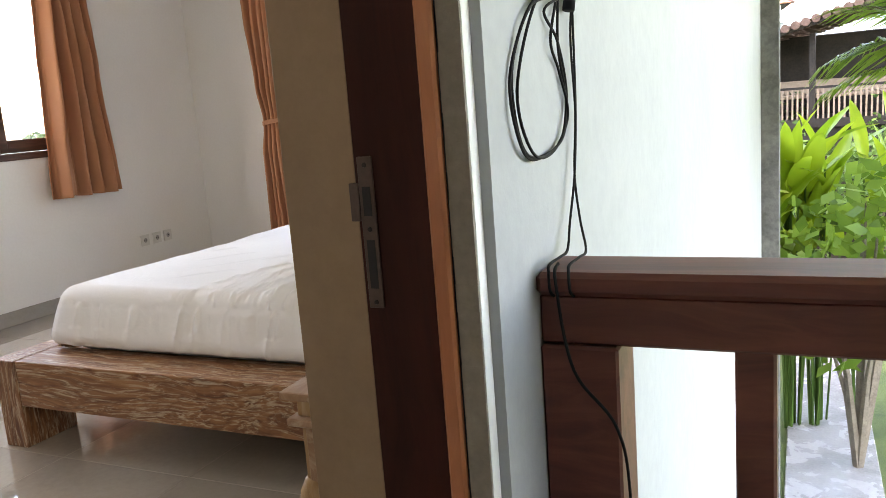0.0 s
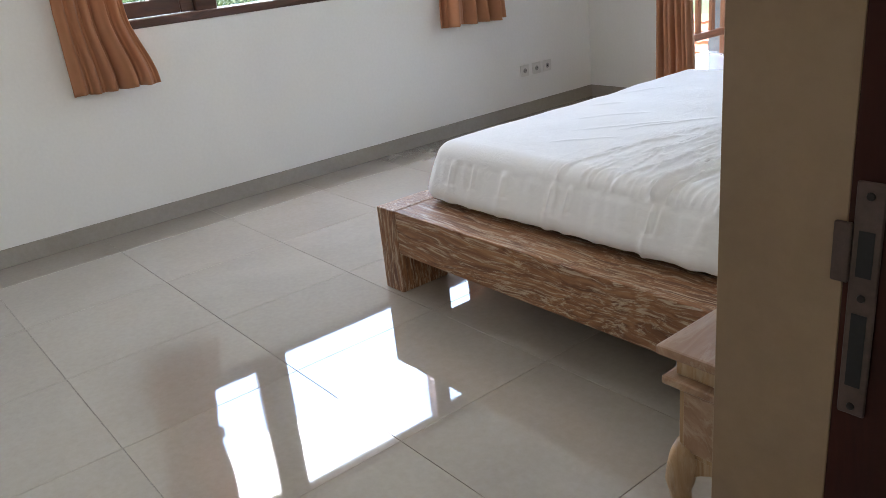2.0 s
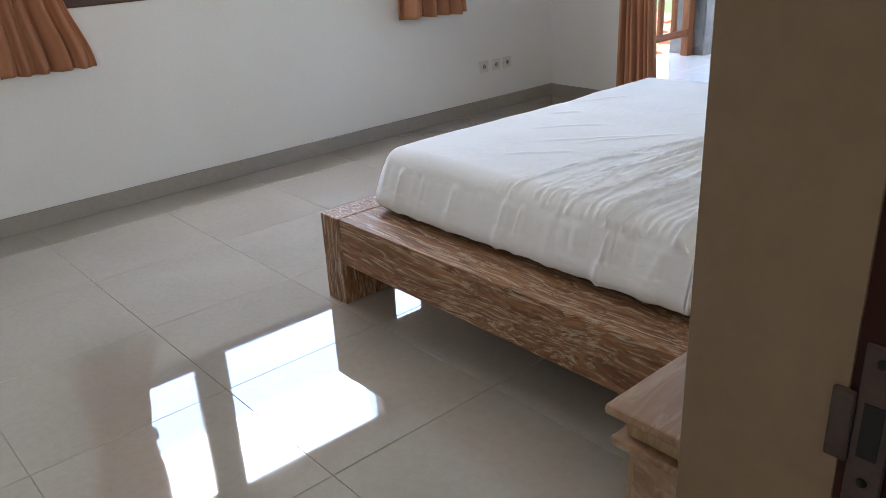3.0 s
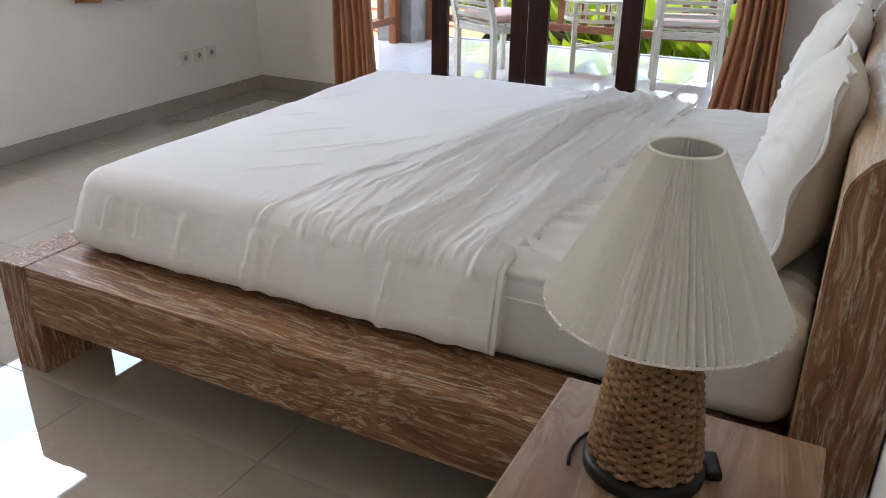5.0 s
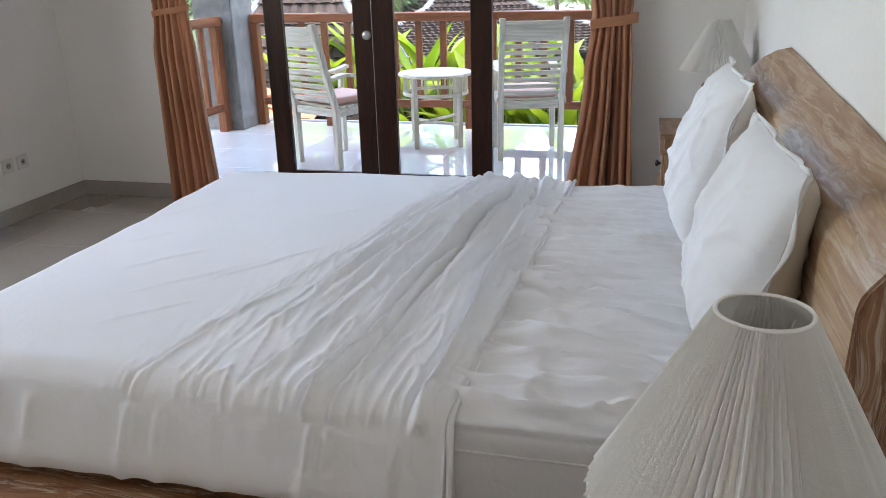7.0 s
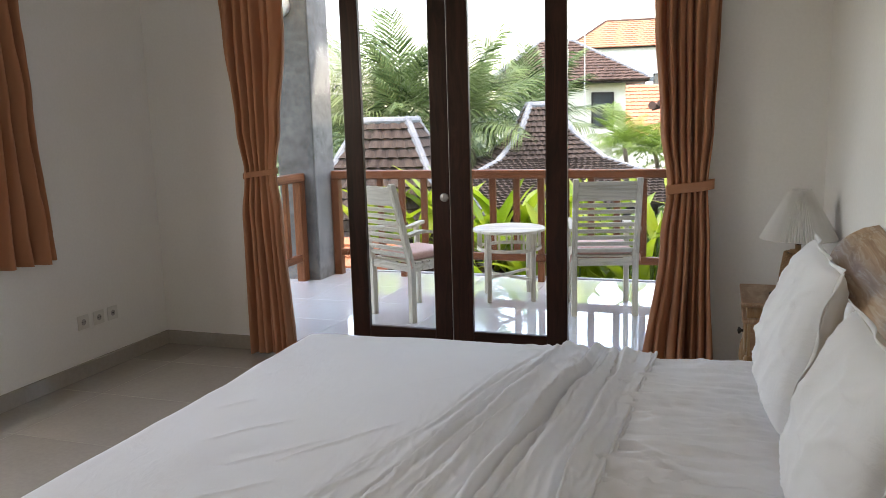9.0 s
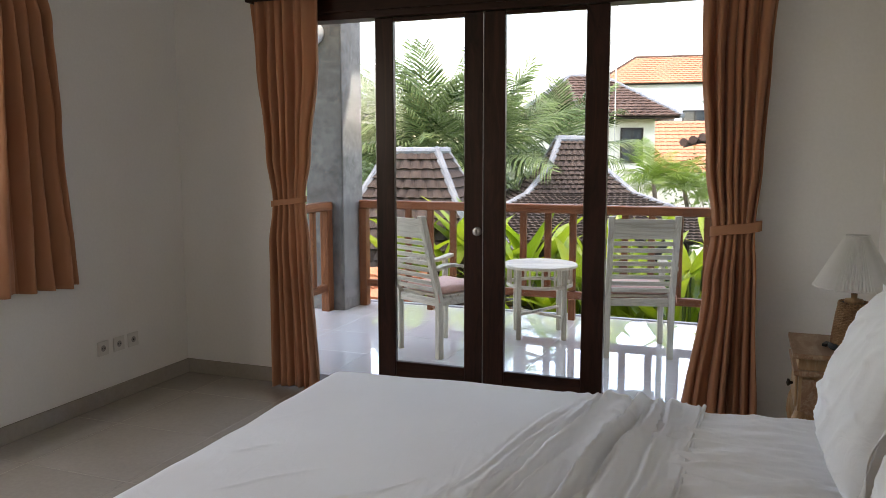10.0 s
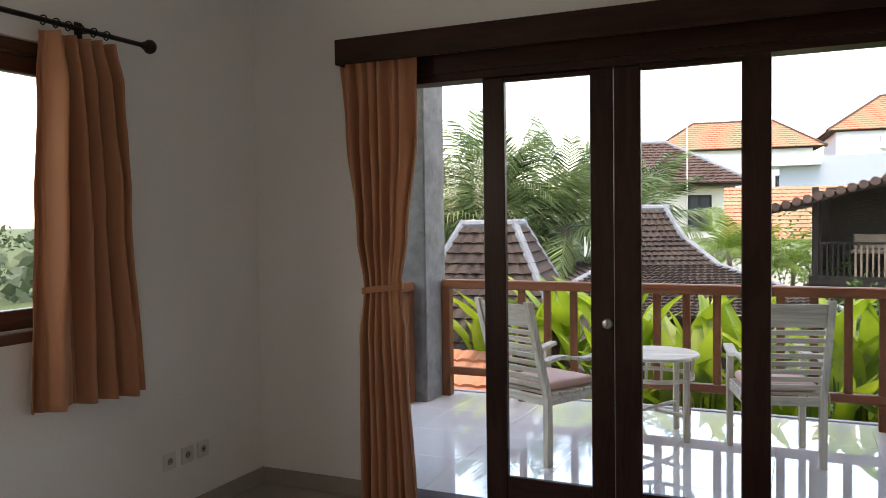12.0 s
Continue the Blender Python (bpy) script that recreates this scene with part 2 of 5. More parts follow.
# ---- building helpers ----
def box(bm, x0, x1, y0, y1, z0, z1, bevel=0.0, seg=1):
    made = bmesh.ops.create_cube(bm, size=1)["verts"]
    bmesh.ops.scale(bm, vec=(x1 - x0, y1 - y0, z1 - z0), verts=made)
    bmesh.ops.translate(bm, vec=((x0 + x1) / 2, (y0 + y1) / 2, (z0 + z1) / 2), verts=made)
    if bevel:
        edges = list({e for v in made for e in v.link_edges})
        bmesh.ops.bevel(bm, geom=edges, offset=bevel, segments=seg, affect="EDGES", profile=0.6)
    return bm


def slab(x0, x1, y0, y1, z0, z1, bevel=0.0, seg=1):
    return box(bmesh.new(), x0, x1, y0, y1, z0, z1, bevel, seg)


def turned(bm, m, since):
    """Move the vertices made after the count since by the matrix m."""
    bm.verts.ensure_lookup_table()
    bmesh.ops.transform(bm, matrix=m, verts=bm.verts[since:])
    return bm


def tube(bm, points, radius, sides=8, closed_ends=True, taper=None):
    """A round bar along points; taper: a radius for each point."""
    rings = []
    pts = [Vector(p) for p in points]
    for i, p in enumerate(pts):
        d = (pts[min(i + 1, len(pts) - 1)] - pts[max(i - 1, 0)]).normalized()
        a = d.orthogonal().normalized() if i == 0 else (rings_a - d * rings_a.dot(d)).normalized()
        rings_a = a
        b = d.cross(a)
        r = taper[i] if taper else radius
        rings.append([bm.verts.new(p + (a * math.cos(k * 2 * math.pi / sides) + b * math.sin(k * 2 * math.pi / sides)) * r) for k in range(sides)])
    for r0, r1 in zip(rings, rings[1:]):
        for k in range(sides):
            bm.faces.new((r0[k], r0[(k + 1) % sides], r1[(k + 1) % sides], r1[k]))
    if closed_ends:
        bm.faces.new(reversed(rings[0]))
        bm.faces.new(rings[-1])
    return bm


def lathe(bm, profile, sides=32, cx=0, cy=0):
    """A turned body from (radius, height) pairs."""
    rings = [[bm.verts.new((cx + r * math.cos(k * 2 * math.pi / sides), cy + r * math.sin(k * 2 * math.pi / sides), z)) for k in range(sides)] for r, z in profile]
    for a, b in zip(rings, rings[1:]):
        for k in range(sides):
            bm.faces.new((a[k], a[(k + 1) % sides], b[(k + 1) % sides], b[k]))
    return rings


def prism(bm, outline, axis, a, b):
    """Extrude a closed outline of pairs along an axis from a to b."""
    def at(p, s):
        q = list(p)
        q.insert(axis, s)
        return q
    lo, hi = [bm.verts.new(at(p, a)) for p in outline], [bm.verts.new(at(p, b)) for p in outline]
    k = len(outline)
    for i in range(k):
        bm.faces.new((lo[i], lo[(i + 1) % k], hi[(i + 1) % k], hi[i]))
    bm.faces.new(lo)
    bm.faces.new(hi)
    bmesh.ops.recalc_face_normals(bm, faces=bm.faces)
    return bm


def part(name, bm, material, parent=None, label="", smooth=False):
    me = bpy.data.meshes.new(name)
    if smooth:
        for f in bm.faces:
            f.smooth = True
    bm.to_mesh(me)
    bm.free()
    me.materials.append(material)
    ob = new(name, me)
    ob.parent = parent
    if label:
        tagged(ob, label)
    return ob


def shared(name, me, parent, m):
    ob = new(name, me)
    ob.parent = parent
    ob.matrix_basis = m
    return ob


def thing(name, label, category, group="", kind="", m=None):
    ob = new(name)
    ob.empty_display_size = 0.1
    if m is not None:
        ob.matrix_basis = m
    return tagged(ob, label, category, group, kind)


def structure(name, bm, material, label="", category=""):
    return tagged(part(name, bm, material), label, category, kind="structure")


def wall_with_hole(axis, at0, at1, a0, a1, z0, z1, h0, h1, hz0, hz1):
    """A wall across axis (0: thickness along x) with one rectangular hole right through it."""
    bm = bmesh.new()
    def blk(p, q, u, v):
        if q - p > 1e-4 and v - u > 1e-4:
            box(bm, *((at0, at1, p, q) if axis == 0 else (p, q, at0, at1)), u, v)
    blk(a0, h0, z0, z1)
    blk(h1, a1, z0, z1)
    blk(h0, h1, hz1, z1)
    blk(h0, h1, z0, hz0)
    return bm
for m, coat_ior in ((TILE, 1.75), (BTILE, 1.65)):
    p = m.node_tree.nodes["Principled BSDF"]
    p.inputs["Coat Weight"].default_value, p.inputs["Coat IOR"].default_value, p.inputs["Coat Roughness"].default_value = 1.0, coat_ior, 0.004
for m in (JAMBWOOD, DARKWOOD, DARKWOODX, RUBBER, RAILWOOD, RAILWOODZ):
    p = m.node_tree.nodes["Principled BSDF"]
    p.inputs["Specular IOR Level"].default_value, p.inputs["Coat Weight"].default_value = 0.18, 0.0

# ---- structure of the room ----
RX, SY, CZ = 4.035, -6.4, 2.95          # inner face of the headboard wall, back wall, ceiling
W0, W1, WZ0, WZ1 = -3.90, -1.20, 1.04, 2.27     # bedroom window
D0, D1, DZ = 0.72, 3.41, 2.27         # balcony door opening
E0, E1, EZ = -5.36, -4.41, 2.14       # entrance doorway
GROUND = -2.9

structure("wall_west", wall_with_hole(0, -0.16, 0, SY - 0.16, 0.16, GROUND, CZ, W0, W1, WZ0, WZ1), PLASTER, "off-white plastered wall with a wide window", "wall")
structure("wall_north", wall_with_hole(1, 0, 0.16, 0, 4.26, GROUND, CZ, D0, D1, 0, DZ), PLASTER, "off-white plastered wall around the balcony doors", "wall")
structure("wall_east", wall_with_hole(0, RX, 4.26, SY - 0.16, 0, GROUND, CZ, E0, E1, 0, EZ), PLASTER, "off-white plastered wall behind the bed", "wall")
structure("wall_south", slab(0, RX, SY - 0.16, SY, GROUND, CZ), PLASTER, "plain off-white plastered back wall", "wall")
structure("wall_outer", slab(4.26, 4.275, -4.385, 2.2, GROUND, CZ), OUTWALL, "white painted outdoor wall, greyed for shade and slightly stained", "wall")
structure("ceiling", slab(-0.16, 4.26, SY - 0.16, 0.16, CZ, CZ + 0.15), CEIL, "plain white ceiling", "ceiling")

floor = structure("floor", slab(0.0, RX, SY, 0.0, -0.12, -0.004), GROUT, "large polished greige floor tiles", "floor")
sill = structure("threshold", slab(RX, 4.26, E0, E1, -0.12, -0.001), GROUT, "grey tiled door threshold", "threshold")


def skirting(name, x0, x1, y0, y1):
    structure(name, slab(x0, x1, y0, y1, 0, 0.092, 0.002), SKIRT, "grey tile skirting along the wall", "baseboard")


skirting("baseboard", 0, 0.012, SY, 0)
skirting("baseboard", 0.012, D0 - 0.01, -0.012, 0)
skirting("baseboard", D1 + 0.01, RX, -0.012, 0)
skirting("baseboard", RX - 0.012, RX, E1 + 0.06, -0.012)
skirting("baseboard", RX - 0.012, RX, SY, E0 - 0.06)
skirting("baseboard", 0.012, RX - 0.012, SY, SY + 0.012)

# window in the west wall: fixed middle pane between two casements
win = tagged(new("window_1"), "wide red-brown timber window with three panes", "window", kind="structure")
FX0, FX1 = -0.13, -0.03
part("frame_sill", slab(-0.15, 0.012, W0 - 0.02, W1 + 0.02, WZ0, WZ0 + 0.045, 0.004), WINWOOD, win)
part("frame_head", slab(FX0, FX1, W0, W1, WZ1 - 0.055, WZ1, 0.004), WINWOOD, win)
for y0, y1 in ((W0, W0 + 0.05), (-3.18, -3.055), (-1.885, -1.805), (W1 - 0.05, W1)):
    part("mullion", slab(FX0, FX1, y0, y1, WZ0 + 0.045, WZ1 - 0.055, 0.004), WINWOOD, win)
for y0, y1 in ((W0 + 0.052, -3.182), (-1.803, W1 - 0.052)):
    sash = part("casement", slab(-0.105, -0.055, y0, y0 + 0.075, WZ0 + 0.048, WZ1 - 0.058, 0.004), WINWOOD, win)
    part("stile", slab(-0.105, -0.055, y1 - 0.075, y1, WZ0 + 0.048, WZ1 - 0.058, 0.004), WINWOOD, sash)
    part("bottom_rail", slab(-0.103, -0.057, y0 + 0.075, y1 - 0.075, WZ0 + 0.048, WZ0 + 0.13, 0.004), WINWOOD, sash)
    part("top_rail", slab(-0.103, -0.057, y0 + 0.075, y1 - 0.075, WZ1 - 0.13, WZ1 - 0.058, 0.004), WINWOOD, sash)
    p = part("pane", slab(-0.083, -0.077, y0 + 0.07, y1 - 0.07, WZ0 + 0.125, WZ1 - 0.125), GLASS, sash)
    p.visible_shadow = False
p = part("pane", slab(-0.083, -0.077, -3.055, -1.885, WZ0 + 0.04, WZ1 - 0.05), GLASS, win)
p.visible_shadow = False

# balcony doors: two glazed leaves slid to the middle, fixed lights on both sides
door = tagged(new("door_1"), "dark brown glazed sliding doors to the balcony", "door", kind="structure")
part("head", slab(D0, D1, 0.0, 0.14, DZ - 0.05, DZ, 0.004), DARKWOODX, door)
part("sill", slab(D0, D1, 0.0, 0.15, 0.0, 0.035, 0.006), DARKWOODX, door)
part("lintel_board", slab(D0 - 0.06, D1 + 0.06, -0.014, -0.0005, DZ - 0.012, 2.432, 0.003), DARKWOODX, door)
for x0, x1 in ((D0, D0 + 0.05), (D1 - 0.05, D1)):
    part("jamb", slab(x0, x1, 0.0, 0.14, 0.036, DZ - 0.05, 0.004), DARKWOOD, door)
for x0, x1, s0, s1 in ((1.392, 2.052, 0.115, 0.112), (2.056, 2.741, 0.122, 0.122)):
    leaf = part("leaf", slab(x0, x0 + s0, 0.02, 0.06, 0.037, DZ - 0.052, 0.005), DARKWOOD, door)
    part("stile", slab(x1 - s1, x1, 0.02, 0.06, 0.037, DZ - 0.052, 0.005), DARKWOOD, leaf)
    part("bottom_rail", slab(x0 + s0, x1 - s1, 0.022, 0.058, 0.037, 0.205, 0.005), DARKWOODX, leaf)
    part("top_rail", slab(x0 + s0, x1 - s1, 0.022, 0.058, 2.195, DZ - 0.052, 0.005), DARKWOODX, leaf)
    p = part("pane", slab(x0 + s0 - 0.01, x1 - s1 + 0.01, 0.037, 0.043, 0.2, 2.2), GLASS, leaf)
    p.visible_shadow = False
for x0, x1 in ((D0 + 0.05, 1.40), (2.735, D1 - 0.05)):
    p = part("fixed_pane", slab(x0, x1, 0.097, 0.103, 0.03, DZ - 0.045), GLASS, door)
    p.visible_shadow = False
# thin steel slivers added to draw the bright highlight along the leaf edges
for x in (2.054, 2.742):
    part("edge_strip", slab(x - 0.0015, x + 0.0015, 0.016, 0.0195, 0.05, DZ - 0.06), STEEL, door, "thin bright strip standing for the highlight on the leaf edge")
lock = bmesh.new()
lathe(lock, [(0.001, 0.012), (0.018, 0.012), (0.024, 0.009), (0.026, 0.0), (0.026, -0.004), (0.001, -0.004)], 24)
bmesh.ops.transform(lock, matrix=pose(2.019, 0.018, 1.007, 90), verts=lock.verts)
lock_ob = part("lock", lock, STEEL, door, "round steel thumb-turn lock", True)
part("thumb_turn", slab(2.0155, 2.0225, -0.004, 0.01, 0.994, 1.020, 0.002), STEEL, lock_ob)
floor_bolt = slab(2.075, 2.10, 0.008, 0.02, 0.06, 0.12, 0.002)
part("floor_bolt", floor_bolt, IRON, door)

pelmet = bmesh.new()
box(pelmet, 0.645, 3.64, -0.17, -0.15, 2.325, 2.455, 0.004)
part_p = tagged(new("pelmet"), "dark brown timber curtain box above the doors", "pelmet", kind="structure")
part("front_board", pelmet, DARKWOODX, part_p)
part("top_board", slab(0.645, 3.64, -0.15, 0.0, 2.435, 2.455, 0.003), DARKWOODX, part_p)
for x0 in (0.645, 3.62):
    part("end_board", slab(x0, x0 + 0.02, -0.15, 0.0, 2.325, 2.435, 0.003), DARKWOODX, part_p)
part("track", slab(0.66, 3.60, -0.095, -0.075, 2.415, 2.433), STEEL, part_p)

# entrance door frame in the east wall
entry = tagged(new("door_2"), "open doorway with a red-brown varnished frame", "door frame", kind="structure")
for ya, yb, s in ((E1, E1 + 0.05, 1), (E0 - 0.05, E0, -1)):
    lining = bmesh.new()
    box(lining, 3.984, 4.096, min(ya - 0.001 * s, yb), max(ya - 0.001 * s, yb), 0, EZ, 0.0008)
    part("lining", lining, BEIGE, entry, "scuffed beige painted reveal")
    yj = ya - 0.0022 * s
    jamb = part("jamb", slab(4.0965, 4.20, min(yj, yb), max(yj, yb), 0, EZ, 0.0008), JAMBWOOD, entry)
    part("jamb_edge", slab(4.2005, 4.225, min(ya - 0.010 * s, yb), max(ya - 0.010 * s, yb), 0, EZ, 0.004), ORANGEWOOD, entry, "worn orange timber edge")
    # solid dark strip that stands for the shade in the gap
    part("shadow_gap", slab(4.2253, 4.2298, min(ya - 0.001 * s, yb), max(ya - 0.001 * s, yb), 0, EZ), HOLESHADE, entry, "dark strip painted as the shaded gap between timber and plaster")
    bm = bmesh.new()
    n_z = 60
    for k in range(n_z):
        w = 0.002 + 0.004 * abs(noise.noise(Vector((k * 0.37, 3.1 * s, 0))))
        y_in = ya - (0.002 + w) * s
        box(bm, 4.230 - 0.35 * w, 4.2592, min(y_in, yb), max(y_in, yb), EZ * k / n_z, EZ * (k + 1) / n_z)
    part("plaster_edge", bm, GREYEDGE, entry, "ragged bare cement edge")
    if s == 1:
        plate = part("strike_plate", slab(4.102, 4.124, yj - 0.003, yj, 0.928, 1.129, 0.001), DULLSTEEL, jamb, "worn steel strike plate")
        part("lip", slab(4.088, 4.102, yj - 0.005, yj - 0.001, 1.045, 1.095, 0.001), DULLSTEEL, plate)
        # flat dark slabs on the plate draw the shaded latch holes
        for z0, z1 in ((1.052, 1.09), (0.955, 1.02)):
            part("latch_hole", slab(4.107, 4.119, yj - 0.0038, yj - 0.0031, z0, z1), HOLESHADE, plate)
        for z in (0.936, 1.034, 1.118):
            bm = bmesh.new()
            lathe(bm, [(0.0001, 0.0015), (0.003, 0.001), (0.0035, 0)], 10)
            bmesh.ops.transform(bm, matrix=pose(4.113, yj - 0.003, z, 90), verts=bm.verts)
            part("screw", bm, IRON, plate)
part("head_jamb", slab(4.036, 4.225, E0, E1, EZ - 0.04, EZ, 0.003), JAMBWOOD, entry)

# balcony
BY = 2.66
balc = structure("balcony_floor", slab(-0.35, 4.25, 0.16, BY, -0.14, -0.004), GROUT, "glossy pale balcony tiles", "floor")
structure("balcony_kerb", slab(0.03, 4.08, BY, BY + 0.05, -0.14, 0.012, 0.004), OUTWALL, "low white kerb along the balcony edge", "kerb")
# unseen landing walls and roof, added to keep sky light off jamb and outer wall
structure("wall_landing_south", slab(4.26, 6.0, SY - 0.16, SY, GROUND, CZ), PLASTER, "unseen plain wall added to close the landing and darken it", "wall")
structure("wall_landing_east", slab(6.0, 6.15, SY - 0.16, -4.45, GROUND, CZ), PLASTER, "unseen plain wall added to close the landing and darken it", "wall")
structure("landing_roof", slab(4.26, 7.9, SY - 0.4, 5.5, CZ, CZ + 0.12), CEIL, "unseen white ceiling added to shade the landing and outdoor wall", "ceiling")
landing = structure("landing_floor", slab(4.26, 6.2, SY, -4.16, -0.2, -0.004), GROUT, "tiled landing outside the door", "floor")
# unseen slab added over the balcony; its depth sets how much sky is blocked
structure("balcony_ceiling", slab(-0.6, 4.26, 0.16, 1.95, CZ, CZ + 0.12), CEIL, "unseen white ceiling added to shade the balcony", "ceiling")
pillar = thing("pillar", "square grey stone balcony pillar with a paler side", "pillar", kind="structure")
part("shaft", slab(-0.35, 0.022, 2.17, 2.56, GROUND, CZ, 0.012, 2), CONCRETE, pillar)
# thin slab that gives the pillar's +x side a paler colour than the shaft
part("side_facing", slab(0.0222, 0.03, 2.176, 2.554, 0, CZ, 0.003), PILLARSIDE, pillar)
pillar2 = thing("pillar", "rough grey cement corner pillar beside the white wall", "pillar", kind="structure")
part("shaft", slab(4.08, 4.42, 2.22, 2.58, GROUND, CZ, 0.012, 2), CONCRETE, pillar2)


def railing(label, pieces, lie):
    """pieces: rows of (name, extents, material)."""
    r = thing("railing", label, "railing", kind="structure", m=lie)
    for name, e, ma in pieces:
        part(name, slab(*e[:6], e[6] if len(e) > 6 else 0.004), ma, r)
    return r


rows = [("handrail", (0.04, 4.08, -0.045, 0.045, 0.925, 1.0, 0.008), RAILWOOD), ("bottom_rail", (0.04, 4.08, -0.025, 0.025, 0.185, 0.25, 0.005), RAILWOOD),
        ("end_post", (0.032, 0.11, -0.04, 0.04, 0.0, 0.924, 0.005), RAILWOODZ)]
k = -6
while 1.813 + 0.219 * k < 4.0:
    x = 1.813 + 0.219 * k
    if x > 0.15:
        rows.append(("baluster", (x, x + 0.058, -0.018, 0.018, 0.251, 0.924, 0.004), RAILWOODZ))
    if k % 6 == 1:
        rows.append(("foot", (x, x + 0.058, -0.03, 0.03, 0.0, 0.184, 0.004), RAILWOODZ))
    k += 1
railing("orange-brown timber balcony railing with flat balusters", rows, pose(0, 2.5, 0))
rows = [("handrail", (0.0, 2.0, -0.045, 0.045, 0.925, 1.0, 0.008), RAILWOOD), ("bottom_rail", (0.0, 2.0, -0.025, 0.025, 0.185, 0.25, 0.005), RAILWOOD),
        ("end_post", (1.905, 2.0, -0.04, 0.04, 0.0, 0.924, 0.005), RAILWOODZ)]
rows += [("baluster", (1.68 - 0.22 * k, 1.738 - 0.22 * k, -0.018, 0.018, 0.251, 0.924, 0.004), RAILWOODZ) for k in range(8)]
railing("short orange-brown timber railing at the balcony's side", rows, pose(-0.12, 0.165, 0, 0, 0, 90))
rows = [("handrail", (4.276, 6.2, 0.0, 0.13, 0.905, 0.94, 0.008), LANDRAIL), ("apron_rail", (4.276, 6.2, 0.018, 0.112, 0.83, 0.904, 0.004), LANDRAIL),
        ("wall_post", (4.276, 4.39, 0.01, 0.12, 0.0, 0.829, 0.004), LANDRAIL), ("bottom_rail", (4.391, 6.2, 0.03, 0.10, 0.08, 0.15, 0.004), LANDRAIL)]
rows += [("baluster", (4.543 + 0.207 * k, 4.596 + 0.207 * k, 0.04, 0.09, 0.151, 0.829, 0.004), LANDRAIL) for k in range(8)]
railing("dark red-brown timber railing on the landing", rows, pose(0, -4.242, 0.0))

# ---- soft things ----
def curtain(name, label, group, lie, rows, folds, tie=None, seed=1, depth=0.045, nu=130, nv=56):
    """Gathered cloth hung in the plane y = 0 of lie. rows: (height, left, right, fold depth)."""
    t = thing(name, label, "curtain", group, m=lie)
    bm = bmesh.new()
    rows = sorted(rows, reverse=True)
    grid = []
    for j in range(nv + 1):
        z = rows[0][0] + (rows[-1][0] - rows[0][0]) * j / nv
        for a, b in zip(rows, rows[1:]):
            if b[0] <= z <= a[0]:
                s = (a[0] - z) / max(a[0] - b[0], 1e-6)
                s = s * s * (3 - 2 * s)
                lft, rgt, dep = (a[i] + (b[i] - a[i]) * s for i in (1, 2, 3))
                break
        line = []
        for i in range(nu + 1):
            u = i / nu
            w = noise.noise(Vector((u * 3.1, z * 0.5, seed * 7.7)))
            uu = u + 0.11 * noise.noise(Vector((u * 3.7, 0.25 * z, seed * 5.1))) + 0.04 * noise.noise(Vector((u * 8.1, 0.5 * z, seed * 2.3)))
            ph = uu * folds * 2 * math.pi + seed + 1.3 * w + 0.45 * noise.noise(Vector((u * 9, z * 1.6, seed)))
            amp = dep * (0.75 + 0.95 * noise.noise(Vector((u * 4.3, 0.7 * z, seed * 3.3))))
            y = amp * (math.sin(ph) + 0.34 * math.sin(2 * ph + 1) + 0.2 * math.sin(3.3 * ph)) + 0.12 * dep * noise.noise(Vector((u * 14, z * 5, seed + 9)))
            x = lft + (rgt - lft) * (u + 0.35 / folds * math.cos(ph) * 0.25)
            zz = z + (0.012 * noise.noise(Vector((u * 5, 0, seed))) if j == nv else 0)
            line.append(bm.verts.new((x, y, zz)))
        grid.append(line)
    for a, b in zip(grid, grid[1:]):
        for i in range(nu):
            bm.faces.new((a[i], a[i + 1], b[i + 1], b[i]))
    ob = part("cloth", bm, CURTAIN, t, smooth=True)
    s = ob.modifiers.new("thickness", "SOLIDIFY")
    s.thickness = 0.004
    if tie:
        z, lft, rgt, hgt, dep = tie
        bm = bmesh.new()
        n_s, rings = 40, []
        cx, rx = (lft + rgt) / 2, (rgt - lft) / 2
        for k in range(n_s):
            a = k * 2 * math.pi / n_s
            px, py = cx + rx * math.copysign(abs(math.cos(a)) ** 0.7, math.cos(a)), dep * math.copysign(abs(math.sin(a)) ** 0.7, math.sin(a))
            sag = 0.018 * math.cos(a)
            rings.append([bm.verts.new((px, py, z + sag + h)) for h in (-hgt / 2, -hgt / 2 + 0.004, hgt / 2 - 0.004, hgt / 2)])
        for a, b in zip(rings, rings[1:] + rings[:1]):
            for i in range(3):
                bm.faces.new((a[i], b[i], b[i + 1], a[i + 1]))
        ob = part("tieback", bm, CURTAIN, t, smooth=True)
        s = ob.modifiers.new("thickness", "SOLIDIFY")
        s.thickness = 0.005
    return t


LABEL_C = "apricot cotton curtain gathered with a tieback at the balcony doors"
curtain("curtain", LABEL_C, "balcony door curtains", pose(0, -0.095, 0), [(2.41, 0.62, 1.10, 0.030), (2.0, 0.645, 1.09, 0.046), (1.45, 0.715, 1.02, 0.042), (1.17, 0.752, 0.978, 0.022), (0.9, 0.735, 1.0, 0.038), (0.02, 0.72, 1.045, 0.042)], 6.4, (1.16, 0.745, 0.985, 0.034, 0.036), 1)
curtain("curtain", LABEL_C, "balcony door curtains", pose(0, -0.095, 0), [(2.41, 3.20, 3.56, 0.030), (1.9, 3.205, 3.53, 0.046), (1.4, 3.24, 3.51, 0.042), (1.08, 3.285, 3.485, 0.022), (0.8, 3.25, 3.50, 0.038), (0.02, 3.16, 3.525, 0.044)], 6.2, (1.08, 3.274, 3.515, 0.05, 0.036), 2)
